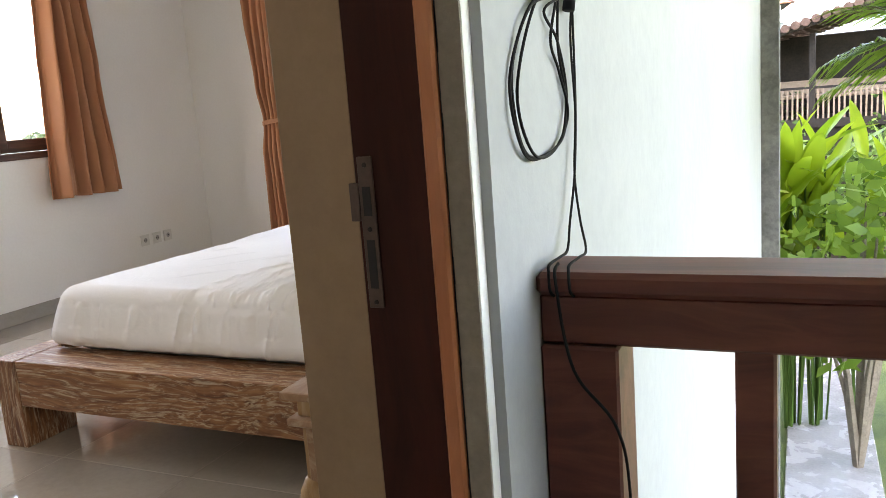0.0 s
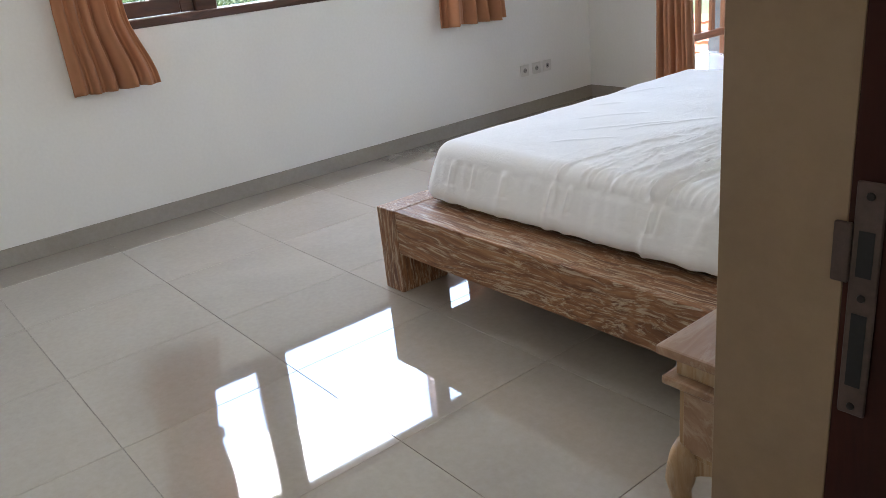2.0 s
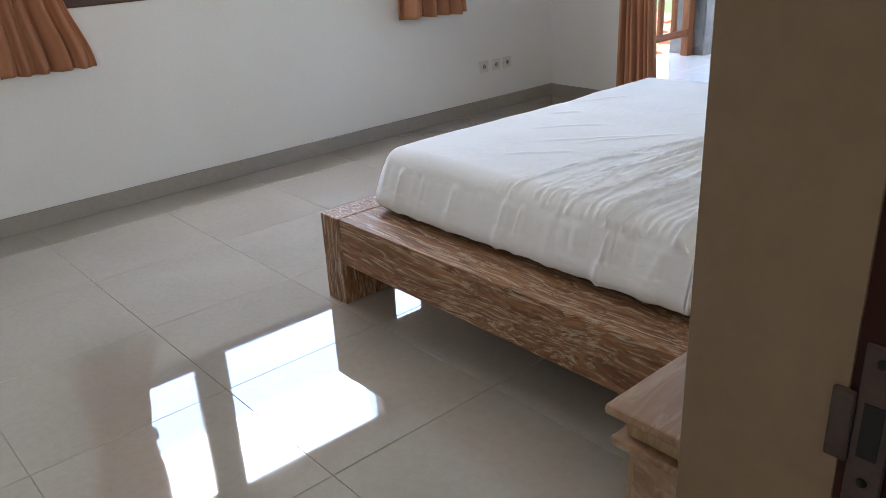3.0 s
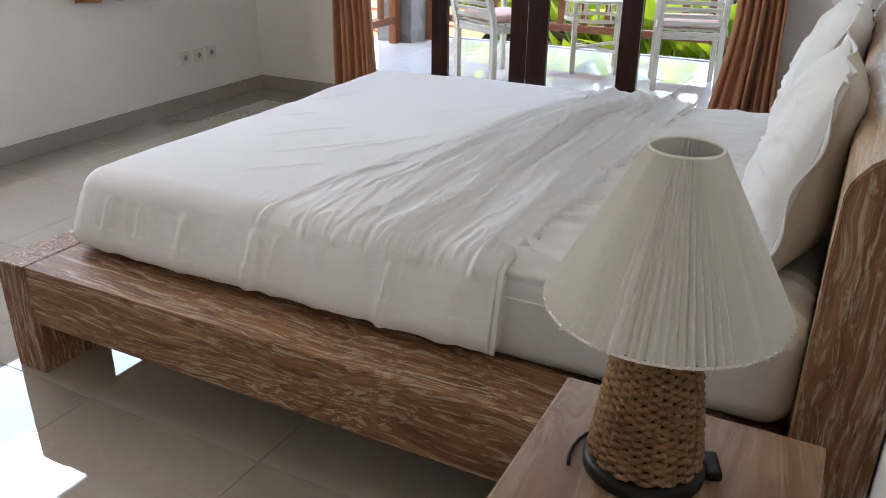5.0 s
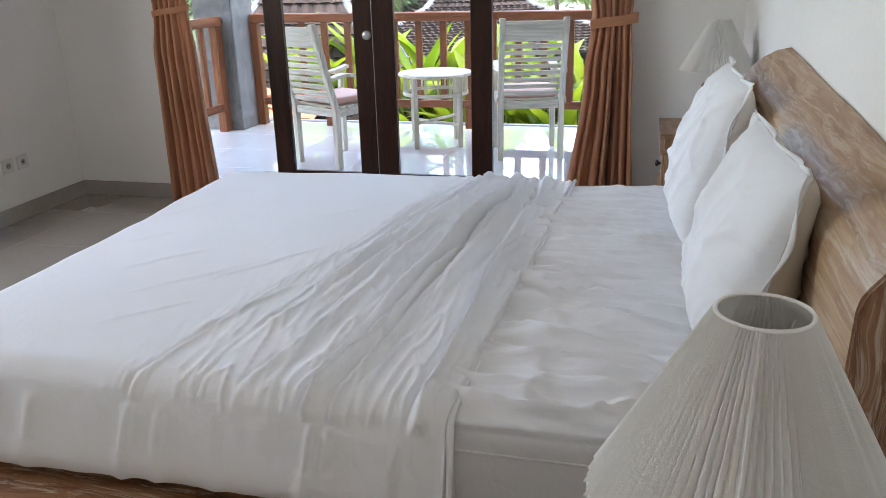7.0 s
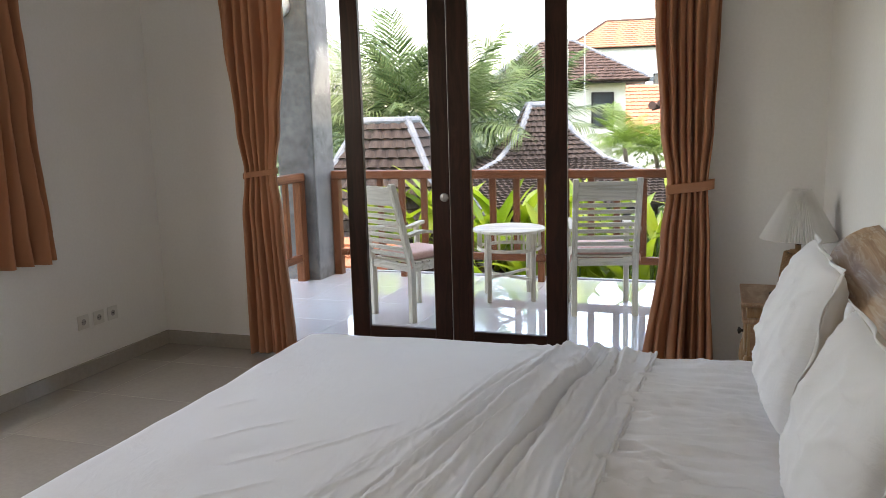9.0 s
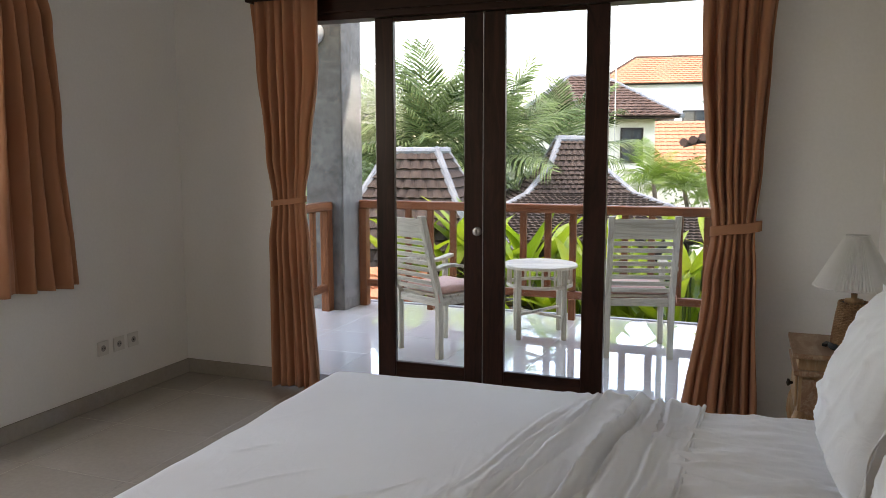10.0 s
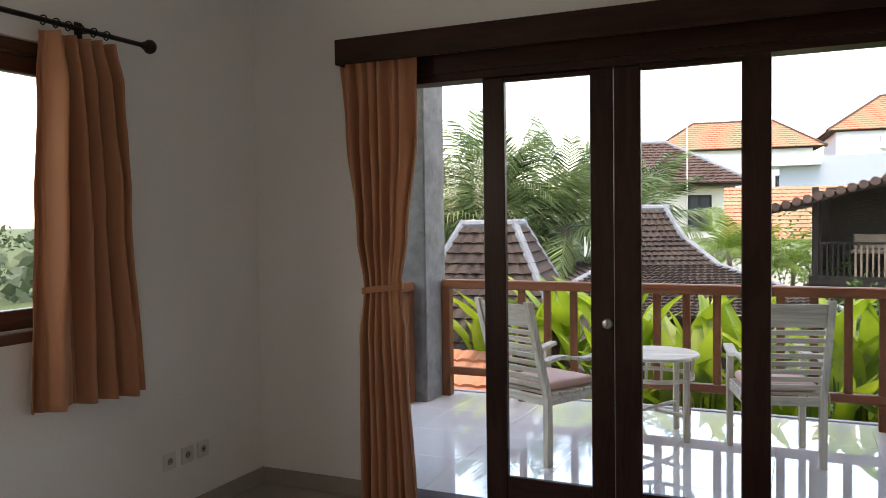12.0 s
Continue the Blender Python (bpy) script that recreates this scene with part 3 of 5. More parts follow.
curtain("curtain", "short apricot window curtain gathered with a tieback", "window curtains", pose(0.085, 0, 0, 0, 0, 90), [(2.30, -4.02, -3.60, 0.03), (1.7, -4.0, -3.58, 0.042), (1.36, -3.93, -3.62, 0.022), (1.15, -3.94, -3.60, 0.028), (0.765, -3.94, -3.50, 0.045)], 5, (1.36, -3.95, -3.60, 0.06, 0.045), 3)
curtain("curtain", "short apricot window curtain hanging loose", "window curtains", pose(0.085, 0, 0, 0, 0, 90), [(2.30, -1.48, -1.11, 0.030), (2.1, -1.49, -1.09, 0.05), (1.6, -1.52, -1.05, 0.056), (0.76, -1.575, -1.005, 0.062)], 5.4, None, 4)
rod = thing("curtain_rod", "black iron curtain rod with ball ends", "curtain rod")
part("bar", tube(bmesh.new(), [(0.085, -4.3, 2.34), (0.085, -0.93, 2.34)], 0.011, 12), IRON, rod, smooth=True)
for y, s in ((-0.93, 1), (-4.3, -1)):
    bm = bmesh.new()
    lathe(bm, [(0.001, 0), (0.016, 0.001), (0.018, 0.008), (0.013, 0.014), (0.022, 0.02), (0.032, 0.034), (0.034, 0.046), (0.028, 0.06), (0.015, 0.07), (0.001, 0.073)], 20)
    bmesh.ops.transform(bm, matrix=pose(0.085, y, 2.34, -90 * s), verts=bm.verts)
    part("finial", bm, IRON, rod, "ball-shaped iron finial", True)
for y in (-1.22, -4.08):
    bm = tube(bmesh.new(), [(0.0005, y, 2.345), (0.085, y, 2.345)], 0.009, 8)
    box(bm, 0.0005, 0.008, y - 0.02, y + 0.02, 2.30, 2.39, 0.002)
    part("bracket", bm, IRON, rod)
for y in (-1.46, -1.40, -1.34, -1.28, -1.21, -1.14, -4.0, -3.93, -3.86, -3.79, -3.72, -3.65):
    bm = bmesh.new()
    tube(bm, [(0.085 + 0.019 * math.cos(a), y + 0.003 * math.sin(2 * a), 2.339 + 0.019 * math.sin(a)) for a in [k * 2 * math.pi / 14 for k in range(15)]], 0.003, 6)
    part("ring", bm, IRON, rod, smooth=True)


# ---- the bed ----
BX0, BX1, BY0, BY1 = 1.775, 3.90, -3.352, -1.20
bed = thing("bed", "low limed-teak platform bed with a thick rolled headboard", "bed", m=pose(0, 0, 0))
part("side_rail", slab(BX0 + 0.118, 3.896, BY0 + 0.004, BY0 + 0.20, 0.17, 0.352, 0.006, 2), TEAKX, bed)
part("side_rail", slab(BX0 + 0.118, 3.896, BY1 - 0.20, BY1 - 0.004, 0.17, 0.352, 0.006, 2), TEAKX, bed)
part("foot_rail", slab(BX0 + 0.003, BX0 + 0.116, BY0 + 0.24, BY1 - 0.24, 0.225, 0.351, 0.006, 2), TEAKY, bed)
for y0, y1 in ((BY0, BY0 + 0.238), (BY1 - 0.238, BY1)):
    part("foot_post", slab(BX0, BX0 + 0.117, y0, y1, 0, 0.352, 0.006, 2), TEAKZ, bed)
for y0, y1 in ((BY0 + 0.06, BY0 + 0.2), (BY1 - 0.2, BY1 - 0.06)):
    part("head_leg", slab(3.76, 3.868, y0, y1, 0, 0.169, 0.004), TEAKZ, bed)
part("slat_deck", slab(BX0 + 0.12, 3.87, BY0 + 0.201, BY1 - 0.201, 0.2, 0.325), TEAKX, bed)
prof = [(3.887, 0.05), (3.885, 0.45), (3.884, 0.80), (3.884, 0.885), (3.888, 0.903), (3.897, 0.920), (3.914, 0.942), (3.945, 0.964), (3.985, 0.982), (4.031, 0.990), (4.031, 0.05)]
HY0, HY1 = -3.24, -1.50
hb = bmesh.new()
N_H = 30
prev = None
for j in range(N_H + 1):
    y = HY0 + (HY1 - HY0) * j / N_H
    dz = 0.095 * j / N_H
    ring = [hb.verts.new((x + (0.004 * noise.noise(Vector((y * 3, z * 4, 1))) if x < 4.0 else 0), y, z + (dz + 0.006 * noise.noise(Vector((y * 2.2, 0, 4)))) * max(0, (z - 0.6) / 0.39))) for x, z in prof]
    if prev:
        for i in range(len(ring)):
            q = (i + 1) % len(ring)
            hb.faces.new((prev[i], ring[i], ring[q], prev[q]))
    else:
        hb.faces.new(ring)
    prev = ring
hb.faces.new(list(reversed(prev)))
bmesh.ops.recalc_face_normals(hb, faces=hb.faces)
hbo = part("headboard", hb, TEAKY, bed, "thick limed teak headboard with a rolled top", True)
hbo.data.shade_smooth()
ed = hbo.modifiers.new("split", "EDGE_SPLIT")
ed.split_angle = radians(40)
cap = bmesh.new()
prism(cap, [(x + 0.004, z - 0.004 if z > 0.06 else z) for x, z in prof[:-2]] + [(4.03, 0.985), (4.03, 0.05)], 1, HY0 - 0.006, HY0 - 0.0005)
part("headboard_end", cap, TEAKZ, bed, "dark end grain of the headboard")


def rounded(lo, hi, radius, step, relief, open_bottom=True):
    """A box with round edges, in fine quads, its surface moved by relief(point, normal)."""
    bm = bmesh.new()
    lo, hi = Vector(lo), Vector(hi)
    sizes = hi - lo
    def at(p):
        r = Vector((min(radius, sizes.x / 2), min(radius, sizes.y / 2), min(radius, sizes.z / 2)))
        q = Vector([min(max(p[i], lo[i] + r[i]), hi[i] - r[i]) for i in range(3)])
        d = p - q
        if d.length > 1e-7:
            m_ = max(abs(d[i]) / r[i] for i in range(3))
            e = Vector([d[i] / r[i] for i in range(3)])
            e = e.normalized() * m_
            nrm = e.normalized()
            p = q + Vector([e[i] * r[i] for i in range(3)])
        else:
            nrm = Vector((0, 0, 1))
        return p + relief(p, nrm)
    seen = {}
    def vert(p):
        key = (round(p.x, 4), round(p.y, 4), round(p.z, 4))
        if key not in seen:
            seen[key] = bm.verts.new(at(p))
        return seen[key]
    ns = [max(2, int(math.ceil(sizes[i] / step))) for i in range(3)]
    for ax in range(3):
        u, v = (ax + 1) % 3, (ax + 2) % 3
        for side in (0, 1):
            if ax == 2 and side == 0 and open_bottom:
                continue
            for i in range(ns[u]):
                for j in range(ns[v]):
                    quad = []
                    for di, dj in ((0, 0), (1, 0), (1, 1), (0, 1)):
                        p = Vector((0, 0, 0))
                        p[ax] = hi[ax] if side else lo[ax]
                        p[u] = lo[u] + sizes[u] * (i + di) / ns[u]
                        p[v] = lo[v] + sizes[v] * (j + dj) / ns[v]
                        quad.append(vert(p))
                    if not side:
                        quad.reverse()
                    if len(set(quad)) == 4:
                        bm.faces.new(quad)
    return bm


def ridge(d, w):
    return math.exp(-(d / w) ** 2)


def sheet_relief(p, nrm):
    h = 0.004 * noise.noise(p * 2.2)
    if nrm.z > 0.5 and p.x > 3.2:
        c1 = 1 - abs(noise.noise(Vector((p.x * 3.2 + 0.8 * p.y, p.y * 15, 21))))
        c2 = 1 - abs(noise.noise(Vector((p.x * 5, p.y * 26 + p.x * 3, 33))))
        calm = min(1, max(0.1, 0.55 + 0.9 * noise.noise(Vector((p.x * 2.5, p.y * 2.5, 2)))))
        calm *= max(0, min(1, (3.80 - p.x) / 0.12))
        h += calm * (0.026 * c1 ** 6 + 0.014 * c2 ** 6)
        a = noise.noise(Vector((p.x * 5, p.y * 17, 1.3)))
        h += 0.009 * max(0, a) + 0.004 * noise.noise(Vector((p.x * 9, p.y * 34, 4))) + 0.013 * max(0, noise.noise(Vector((p.x * 3, p.y * 26, 7))))
    return nrm * h


mattress = thing("mattress", "thick mattress in a white fitted sheet on the bed", "mattress")
part("fitted_sheet", rounded((1.955, -3.135, 0.326), (3.885, -1.43, 0.575), 0.06, 0.009, sheet_relief, False), SHEET, mattress, smooth=True)
part("piping", tube(bmesh.new(), [(2.02, -3.1365, 0.50), (3.825, -3.1365, 0.50)], 0.003, 6), SHEET, mattress, "sewn edge of the fitted sheet", True)
rw = random.Random(4)
RID = []
for k in range(24):
    q = (k + rw.uniform(-0.3, 0.3)) / 23
    # far end, near end, width, height, where it starts and stops along the bed's width
    RID.append((2.93 + 0.30 * q + rw.uniform(-0.03, 0.03), 2.62 + 0.61 * q + rw.uniform(-0.05, 0.05), rw.uniform(0.006, 0.012), rw.uniform(0.016, 0.036) * (0.5 + 0.5 * q), rw.uniform(-0.15, 0.45), rw.uniform(0.5, 1.15)))


# single creases in the flat part of the cover: from x, y to x, y, height
CREASES = ((2.18, -2.62, 2.40, -2.36, 0.007), (2.30, -2.78, 2.62, -2.42, 0.006), (2.08, -2.36, 2.17, -2.24, 0.008), (2.02, -2.1, 2.15, -1.85, 0.005), (2.45, -2.7, 2.70, -2.3, 0.007), (2.5, -2.1, 2.8, -1.8, 0.005), (2.35, -2.95, 2.55, -2.75, 0.006), (2.6, -2.95, 2.75, -2.6, 0.008))


def duvet_relief(p, nrm):
    h = 0.007 * noise.noise(p * 1.6) + 0.003 * noise.noise(p * 5)
    base = h
    if nrm.z > 0.35:
        v = (-1.42 - p.y) / 1.75
        if p.x > 2.3:
            for xf, xn, w, a, s0, s1 in RID:
                xc = xf + (xn - xf) * v + 0.03 * noise.noise(Vector((p.y * 2.6, xf * 9, xn)))
                d = p.x - xc
                if abs(d) < 0.08 and s0 < v < s1:
                    fade = min(1, 6 * (v - s0), 6 * (s1 - v))
                    h += a * fade * (math.exp(-abs(d) / (w if d < 0 else 1.9 * w)) - 0.6 * ridge(d + 2.0 * w, w))
            band = max(0, min(1, (p.x - (2.42 + 0.45 * (1 - v))) / 0.3))
            if band > 0:
                c = 1 - abs(noise.noise(Vector(((p.x + 0.42 * p.y * (3.3 - p.x)) * 15, p.y * 4.2, 5))))
                h += band * 0.007 * c ** 8 + band * 0.0015 * noise.noise(p * 22)
        for x0, y0, x1, y1, am in CREASES:
            ex, ey = x1 - x0, y1 - y0
            ln = math.hypot(ex, ey)
            s = ((p.x - x0) * ex + (p.y - y0) * ey) / (ln * ln)
            if -0.1 < s < 1.1:
                d = ((p.x - x0) * ey - (p.y - y0) * ex) / ln + 0.006 * noise.noise(Vector((s * 5, x0 * 9, 1)))
                if abs(d) < 0.05:
                    h += 0.6 * am * max(0, min(1, 5 * s, 5 * (1 - s))) * math.exp(-abs(d) / (0.006 if d > 0 else 0.016))
        near = ridge(p.x - 3.05, 0.2) * max(0, min(1, (p.y + 1.95) / 0.4))
        h += near * 0.011 * (1 - abs(noise.noise(Vector((p.x * 13, p.y * 11, 8))))) ** 4
        mid = ridge(p.x - 2.2, 0.5)
        h += mid * 0.006 * max(0, noise.noise(Vector((p.x * 3 + p.y * 4.5, p.y * 1.0 - p.x * 0.6, 12))) - 0.15)
    else:
        a = p.x if abs(nrm.y) > abs(nrm.x) else p.y
        k = noise.noise(Vector((a * 11, p.z * 1.5, 3)))
        hang = 0.3 + 0.7 * max(0, min(1, (p.z - 0.37) / 0.12))
        h += hang * (0.014 * max(0, k) + 0.007 * noise.noise(Vector((a * 24, p.z * 4, 9))))
        for c, w, am in ((2.06, 0.012, 0.012), (2.17, 0.010, 0.010), (2.33, 0.013, 0.012), (2.56, 0.009, 0.016), (2.64, 0.010, 0.014), (2.98, 0.008, 0.022), (3.015, 0.012, 0.012), (3.17, 0.015, 0.008)):
            h += hang * am * ridge(a - c - 0.03 * math.sin((p.z - 0.35) * 7) - 0.02 * noise.noise(Vector((c * 9, p.z * 5, 0))), w * (1 + (p.z < 0.45)))
        if p.z < 0.42:
            h += 0.003 * noise.noise(Vector((a * 4, 0, 5)))
    return nrm * (base + (h - base) * min(1, abs(nrm.z - 0.35) / 0.25))


duvet = thing("duvet", "crumpled white cotton duvet lying over most of the bed", "duvet")
dv = rounded((1.925, -3.175, 0.356), (3.36, -1.395, 0.592), 0.075, 0.0056, duvet_relief)
for v in dv.verts:
    # the sides flare out over the rails, the turned-back end is trimmed straight
    low = max(0, min(1, (0.53 - v.co.z) / 0.16))
    if v.co.y < -3.0:
        v.co.y -= 0.05 * low
    if v.co.x < 2.0:
        v.co.x -= 0.035 * low
    if v.co.x > 3.29:
        v.co.x = 3.29 + (v.co.x - 3.29) * 0.15
    v.co.z -= 0.012 * max(0, min(1, (2.5 - v.co.x) / 0.5)) * max(0, min(1, (v.co.y + 2.9) / 0.8)) * (v.co.z > 0.45)
    v.co.x -= 0.065 * max(0, min(1, (2.7 - v.co.x) / 0.7)) * max(0, (v.co.y + 3.1) / 1.7)
    v.co.x += max(0, v.co.x - 2.6) / 0.7 * 0.035 * (v.co.y + 2.3) / 0.85
part("cover", dv, SHEET, duvet, smooth=True)
hem = []
for k in range(60):
    y = -1.42 - 1.70 * k / 59
    hem.append((3.297 + 0.035 * (y + 2.3) / 0.85, y, 0.581 + 0.004 * noise.noise(Vector((y * 9, 0, 3)))))
for k in range(7):
    hem.append((3.264 + 0.001 * k, -3.16 - 0.0085 * k, 0.565 - 0.029 * k))
part("hem", tube(bmesh.new(), hem, 0.007, 6), SHEET, duvet, "stitched hem of the cover", True)

def pillow(label, lie, w, h, d, seed, back=None):
    t = thing("pillow", label, "pillow", "pillows leaning on the headboard", m=lie)
    def side(s, inset):
        bm = bmesh.new()
        nn = 64
        grid = []
        for j in range(nn + 1):
            line = []
            for i in range(nn + 1):
                u, v = -1 + 2 * i / nn, -1 + 2 * j / nn
                edge = (1 - abs(u) ** 2.6) * (1 - abs(v) ** 2.6)
                puff = d * max(0, edge) ** 0.5 * (1 - 0.12 * v)
                pull = 1 - 0.07 * (1 - abs(v) ** 2) * abs(u) ** 3
                pullv = 1 - 0.07 * (1 - abs(u) ** 2) * abs(v) ** 3
                fold_a = (1 - abs(noise.noise(Vector((u * 1.2 + v * 0.9, v * 1.9 - u * 0.9, seed + 3))))) ** 7
                fold_b = (1 - abs(noise.noise(Vector((u * 2.6 - v, v * 1.4 + u, seed + 8))))) ** 6
                wr = 0.018 * noise.noise(Vector((u * 1.5, v * 1.5, seed))) + 0.014 * fold_a + 0.007 * fold_b
                rc = 1 - 0.05 * (abs(u) * abs(v)) ** 5
                line.append(bm.verts.new((u * w / 2 * pull * inset * rc, s * (puff + wr * min(1, edge * 1.5)), v * h / 2 * pullv * inset * rc)))
            grid.append(line)
        for a, b in zip(grid, grid[1:]):
            for i in range(nn):
                q = (a[i], a[i + 1], b[i + 1], b[i])
                bm.faces.new(q if s < 0 else tuple(reversed(q)))
        return bm
    part("front", side(-1, 1), PILLOWC, t, smooth=True)
    part("back", side(1, 1), back or PILLOWC, t, smooth=True)
    bm = bmesh.new()
    for s, ax in ((1, 0), (-1, 0), (1, 1), (-1, 1)):
        for i in range(24):
            a0, a1 = -1 + i / 12, -1 + (i + 1) / 12
            q = []
            for a, o in ((a0, 0.97), (a1, 0.97), (a1, 1.035), (a0, 1.035)):
                pl = 1 - 0.07 * (1 - abs(a) ** 2)
                ruf = 0.012 * math.sin(a * 7 + seed) * (o > 1) - 0.03 * (o > 1) * max(0, abs(a) - 0.75)
                q.append(bm.verts.new((s * w / 2 * o * pl, ruf, a * h / 2 * min(o, 1.0)) if ax == 0 else (a * w / 2 * min(o, 1.0), ruf, s * h / 2 * o * pl)))
            bm.faces.new(q)
    bmesh.ops.remove_doubles(bm, verts=bm.verts, dist=0.002)
    ob = part("flange", bm, PILLOWC, t, smooth=True)
    s = ob.modifiers.new("thickness", "SOLIDIFY")
    s.thickness = 0.003
    return t


LP = "plump white cotton pillow leaning against the headboard"
pillow(LP, pose(3.775, -1.86, 0.815, -15, 0, -90), 0.64, 0.49, 0.085, 1.0)
pillow("white cotton pillow with a beige back leaning against the headboard", pose(3.80, -2.68, 0.79, -13, 0, -88), 0.60, 0.46, 0.085, 5.0, PILLOWBEIGE)


# ---- nightstands and lamps ----
def cabriole(bm, x, y, sx, sy, top, foot=0.0):
    """A bowed leg that swells at the knee and turns out at the toe."""
    pts, rad = [], []
    for k in range(13):
        s = k / 12
        out = 0.014 * math.sin(math.pi * min(1, s * 1.7)) - 0.018 * math.sin(math.pi * max(0, s - 0.45) / 0.55) + 0.03 * max(0, s - 0.82) / 0.18
        pts.append((x + sx * out, y + sy * out, top - (top - foot) * s))
        rad.append(0.029 - 0.014 * s + (0.008 if 0.08 < s < 0.3 else 0) + (0.007 if s > 0.93 else 0))
    return tube(bm, pts, 0.02, 10, True, rad)


def nightstand(label, lie):
    """0.46 deep towards the wall (x), 0.43 wide (y); its front faces -x."""
    t = thing("nightstand", label, "nightstand", "nightstands", m=lie)
    part("tabletop", slab(0, 0.46, 0, 0.43, 0.545, 0.565, 0.006, 2), TEAKTOP, t)
    part("upper_frieze", slab(0.03, 0.45, 0.03, 0.40, 0.498, 0.545, 0.003), NIGHTZ, t)
    part("moulding", slab(0.008, 0.455, 0.008, 0.422, 0.478, 0.498, 0.008, 3), TEAKTOP, t)
    part("case", slab(0.035, 0.45, 0.035, 0.395, 0.315, 0.478, 0.003), NIGHTZ, t)
    dr = part("drawer", slab(0.022, 0.0345, 0.075, 0.355, 0.345, 0.465, 0.004), NIGHTZ, t)
    kn = bmesh.new()
    lathe(kn, [(0.006, 0), (0.006, 0.01), (0.014, 0.018), (0.015, 0.026), (0.001, 0.032)], 16)
    bmesh.ops.transform(kn, matrix=pose(0.0215, 0.215, 0.405, 0, -90, 0), verts=kn.verts)
    part("knob", kn, IRON, dr, smooth=True)
    for y0, y1 in ((0.030, 0.0345), (0.3955, 0.40)):
        part("side_panel_frame", slab(0.05, 0.435, y0, y1, 0.33, 0.465, 0.002), TEAKTOP, t)
    bm = bmesh.new()
    out = [(0.07, 0.314)] + [(0.07 + 0.29 * k / 16, 0.268 + 0.028 * abs(math.sin(math.pi * k / 8)) + 0.014 * math.cos(math.pi * k / 8)) for k in range(17)] + [(0.36, 0.314)]
    part("apron", prism(bm, out, 0, 0.04, 0.058), NIGHTZ, t)
    for y0 in (0.04, 0.372):
        bm = bmesh.new()
        out = [(0.07, 0.314)] + [(0.07 + 0.33 * k / 16, 0.268 + 0.028 * abs(math.sin(math.pi * k / 8))) for k in range(17)] + [(0.40, 0.314)]
        part("apron", prism(bm, out, 1, y0, y0 + 0.018), NIGHTZ, t)
    for x, y, sx, sy in ((0.052, 0.052, -1, -1), (0.052, 0.378, -1, 1), (0.425, 0.052, 0.2, -1), (0.425, 0.378, 0.2, 1)):
        part("leg", cabriole(bmesh.new(), x, y, sx, sy, 0.335), NIGHTZ, t, smooth=True)
    return t


def table_lamp(label, lie, seed=0):
    """A woven seagrass jar on a black foot with a pleated cone shade; the base of lie is its foot."""
    t = thing("table_lamp", label, "table lamp", "bedside lamps", m=lie)
    bm = bmesh.new()
    lathe(bm, [(0.001, 0), (0.082, 0), (0.087, 0.004), (0.087, 0.016), (0.081, 0.024), (0.001, 0.027)], 40)
    part("foot", bm, BLACK, t, "round black foot", True)
    def radius(z):
        s = (z - 0.022) / 0.185
        return 0.078 - 0.026 * s ** 0.8 + 0.003 * math.sin(math.pi * s)
    core = bmesh.new()
    lathe(core, [(0.001, 0.028)] + [(radius(0.028 + 0.17 * k / 12) - 0.004, 0.028 + 0.17 * k / 12) for k in range(13)] + [(0.001, 0.2)], 32)
    # core coloured near-black, as the shade between the strands
    part("jar", core, HOLESHADE, t, smooth=True)
    turns, per = 27, 60
    for r in range(turns):
        pts = []
        z = 0.031 + 0.0064 * r
        for k in range(per * 2 + 1):
            a = k * math.pi / per
            pts.append((a, radius(z) + 0.0030 * math.cos(15 * a + math.pi * r), z + 0.0012 * math.sin(9 * a + r)))
        weave = tube(bmesh.new(), [(q * math.cos(a), q * math.sin(a), zz) for a, q, zz in pts], 0.0045, 6, False, [0.0043 + 0.0006 * math.sin(k * 2.1 + r) for k in range(len(pts))])
        part("seagrass_coil", weave, ROPE, t, "coarse twisted seagrass strand", True)
    for k in range(30):
        a = (k + 0.5) * 2 * math.pi / 30
        stk = tube(bmesh.new(), [((radius(z) + 0.0015) * math.cos(a), (radius(z) + 0.0015) * math.sin(a), z) for z in (0.028, 0.08, 0.13, 0.17, 0.205)], 0.0034, 5)
        part("stake", stk, ROPE, t, smooth=True)
    plug = bmesh.new()
    lathe(plug, [(0.001, 0.2), (0.036, 0.2), (0.038, 0.204), (0.034, 0.214), (0.012, 0.217), (0.012, 0.24), (0.001, 0.24)], 28)
    part("stopper", plug, NIGHTZ, t, "turned wooden stopper", True)
    part("socket", tube(bmesh.new(), [(0, 0, 0.24), (0, 0, 0.31)], 0.017, 14), BLACK, t, smooth=True)
    bulb = bmesh.new()
    lathe(bulb, [(0.012, 0.311), (0.014, 0.32), (0.027, 0.345), (0.029, 0.36), (0.02, 0.378), (0.001, 0.384)], 20)
    part("bulb", bulb, WHITEPL, t, smooth=True)
    bm = bmesh.new()
    n_p, n_v = 164, 7
    rings = []
    rnd = random.Random(seed + 5)
    jit = [rnd.uniform(0.55, 1.15) for _ in range(n_p)]
    wob = [0.005 * noise.noise(Vector((k * 0.19, 1, seed))) for k in range(n_p)]
    for j in range(n_v + 1):
        s = j / n_v
        r0, z = 0.156 + (0.044 - 0.156) * s, 0.266 + 0.214 * s
        ring = []
        for k in range(n_p):
            a = k * 2 * math.pi / n_p + 0.004 * math.sin(k * 0.7)
            r = r0 + (0.0062 * jit[k] * (1 if k % 2 else -1) + wob[k]) * (0.45 + 0.55 * (1 - s))
            ring.append(bm.verts.new((r * math.cos(a), r * math.sin(a), z)))
        rings.append(ring)
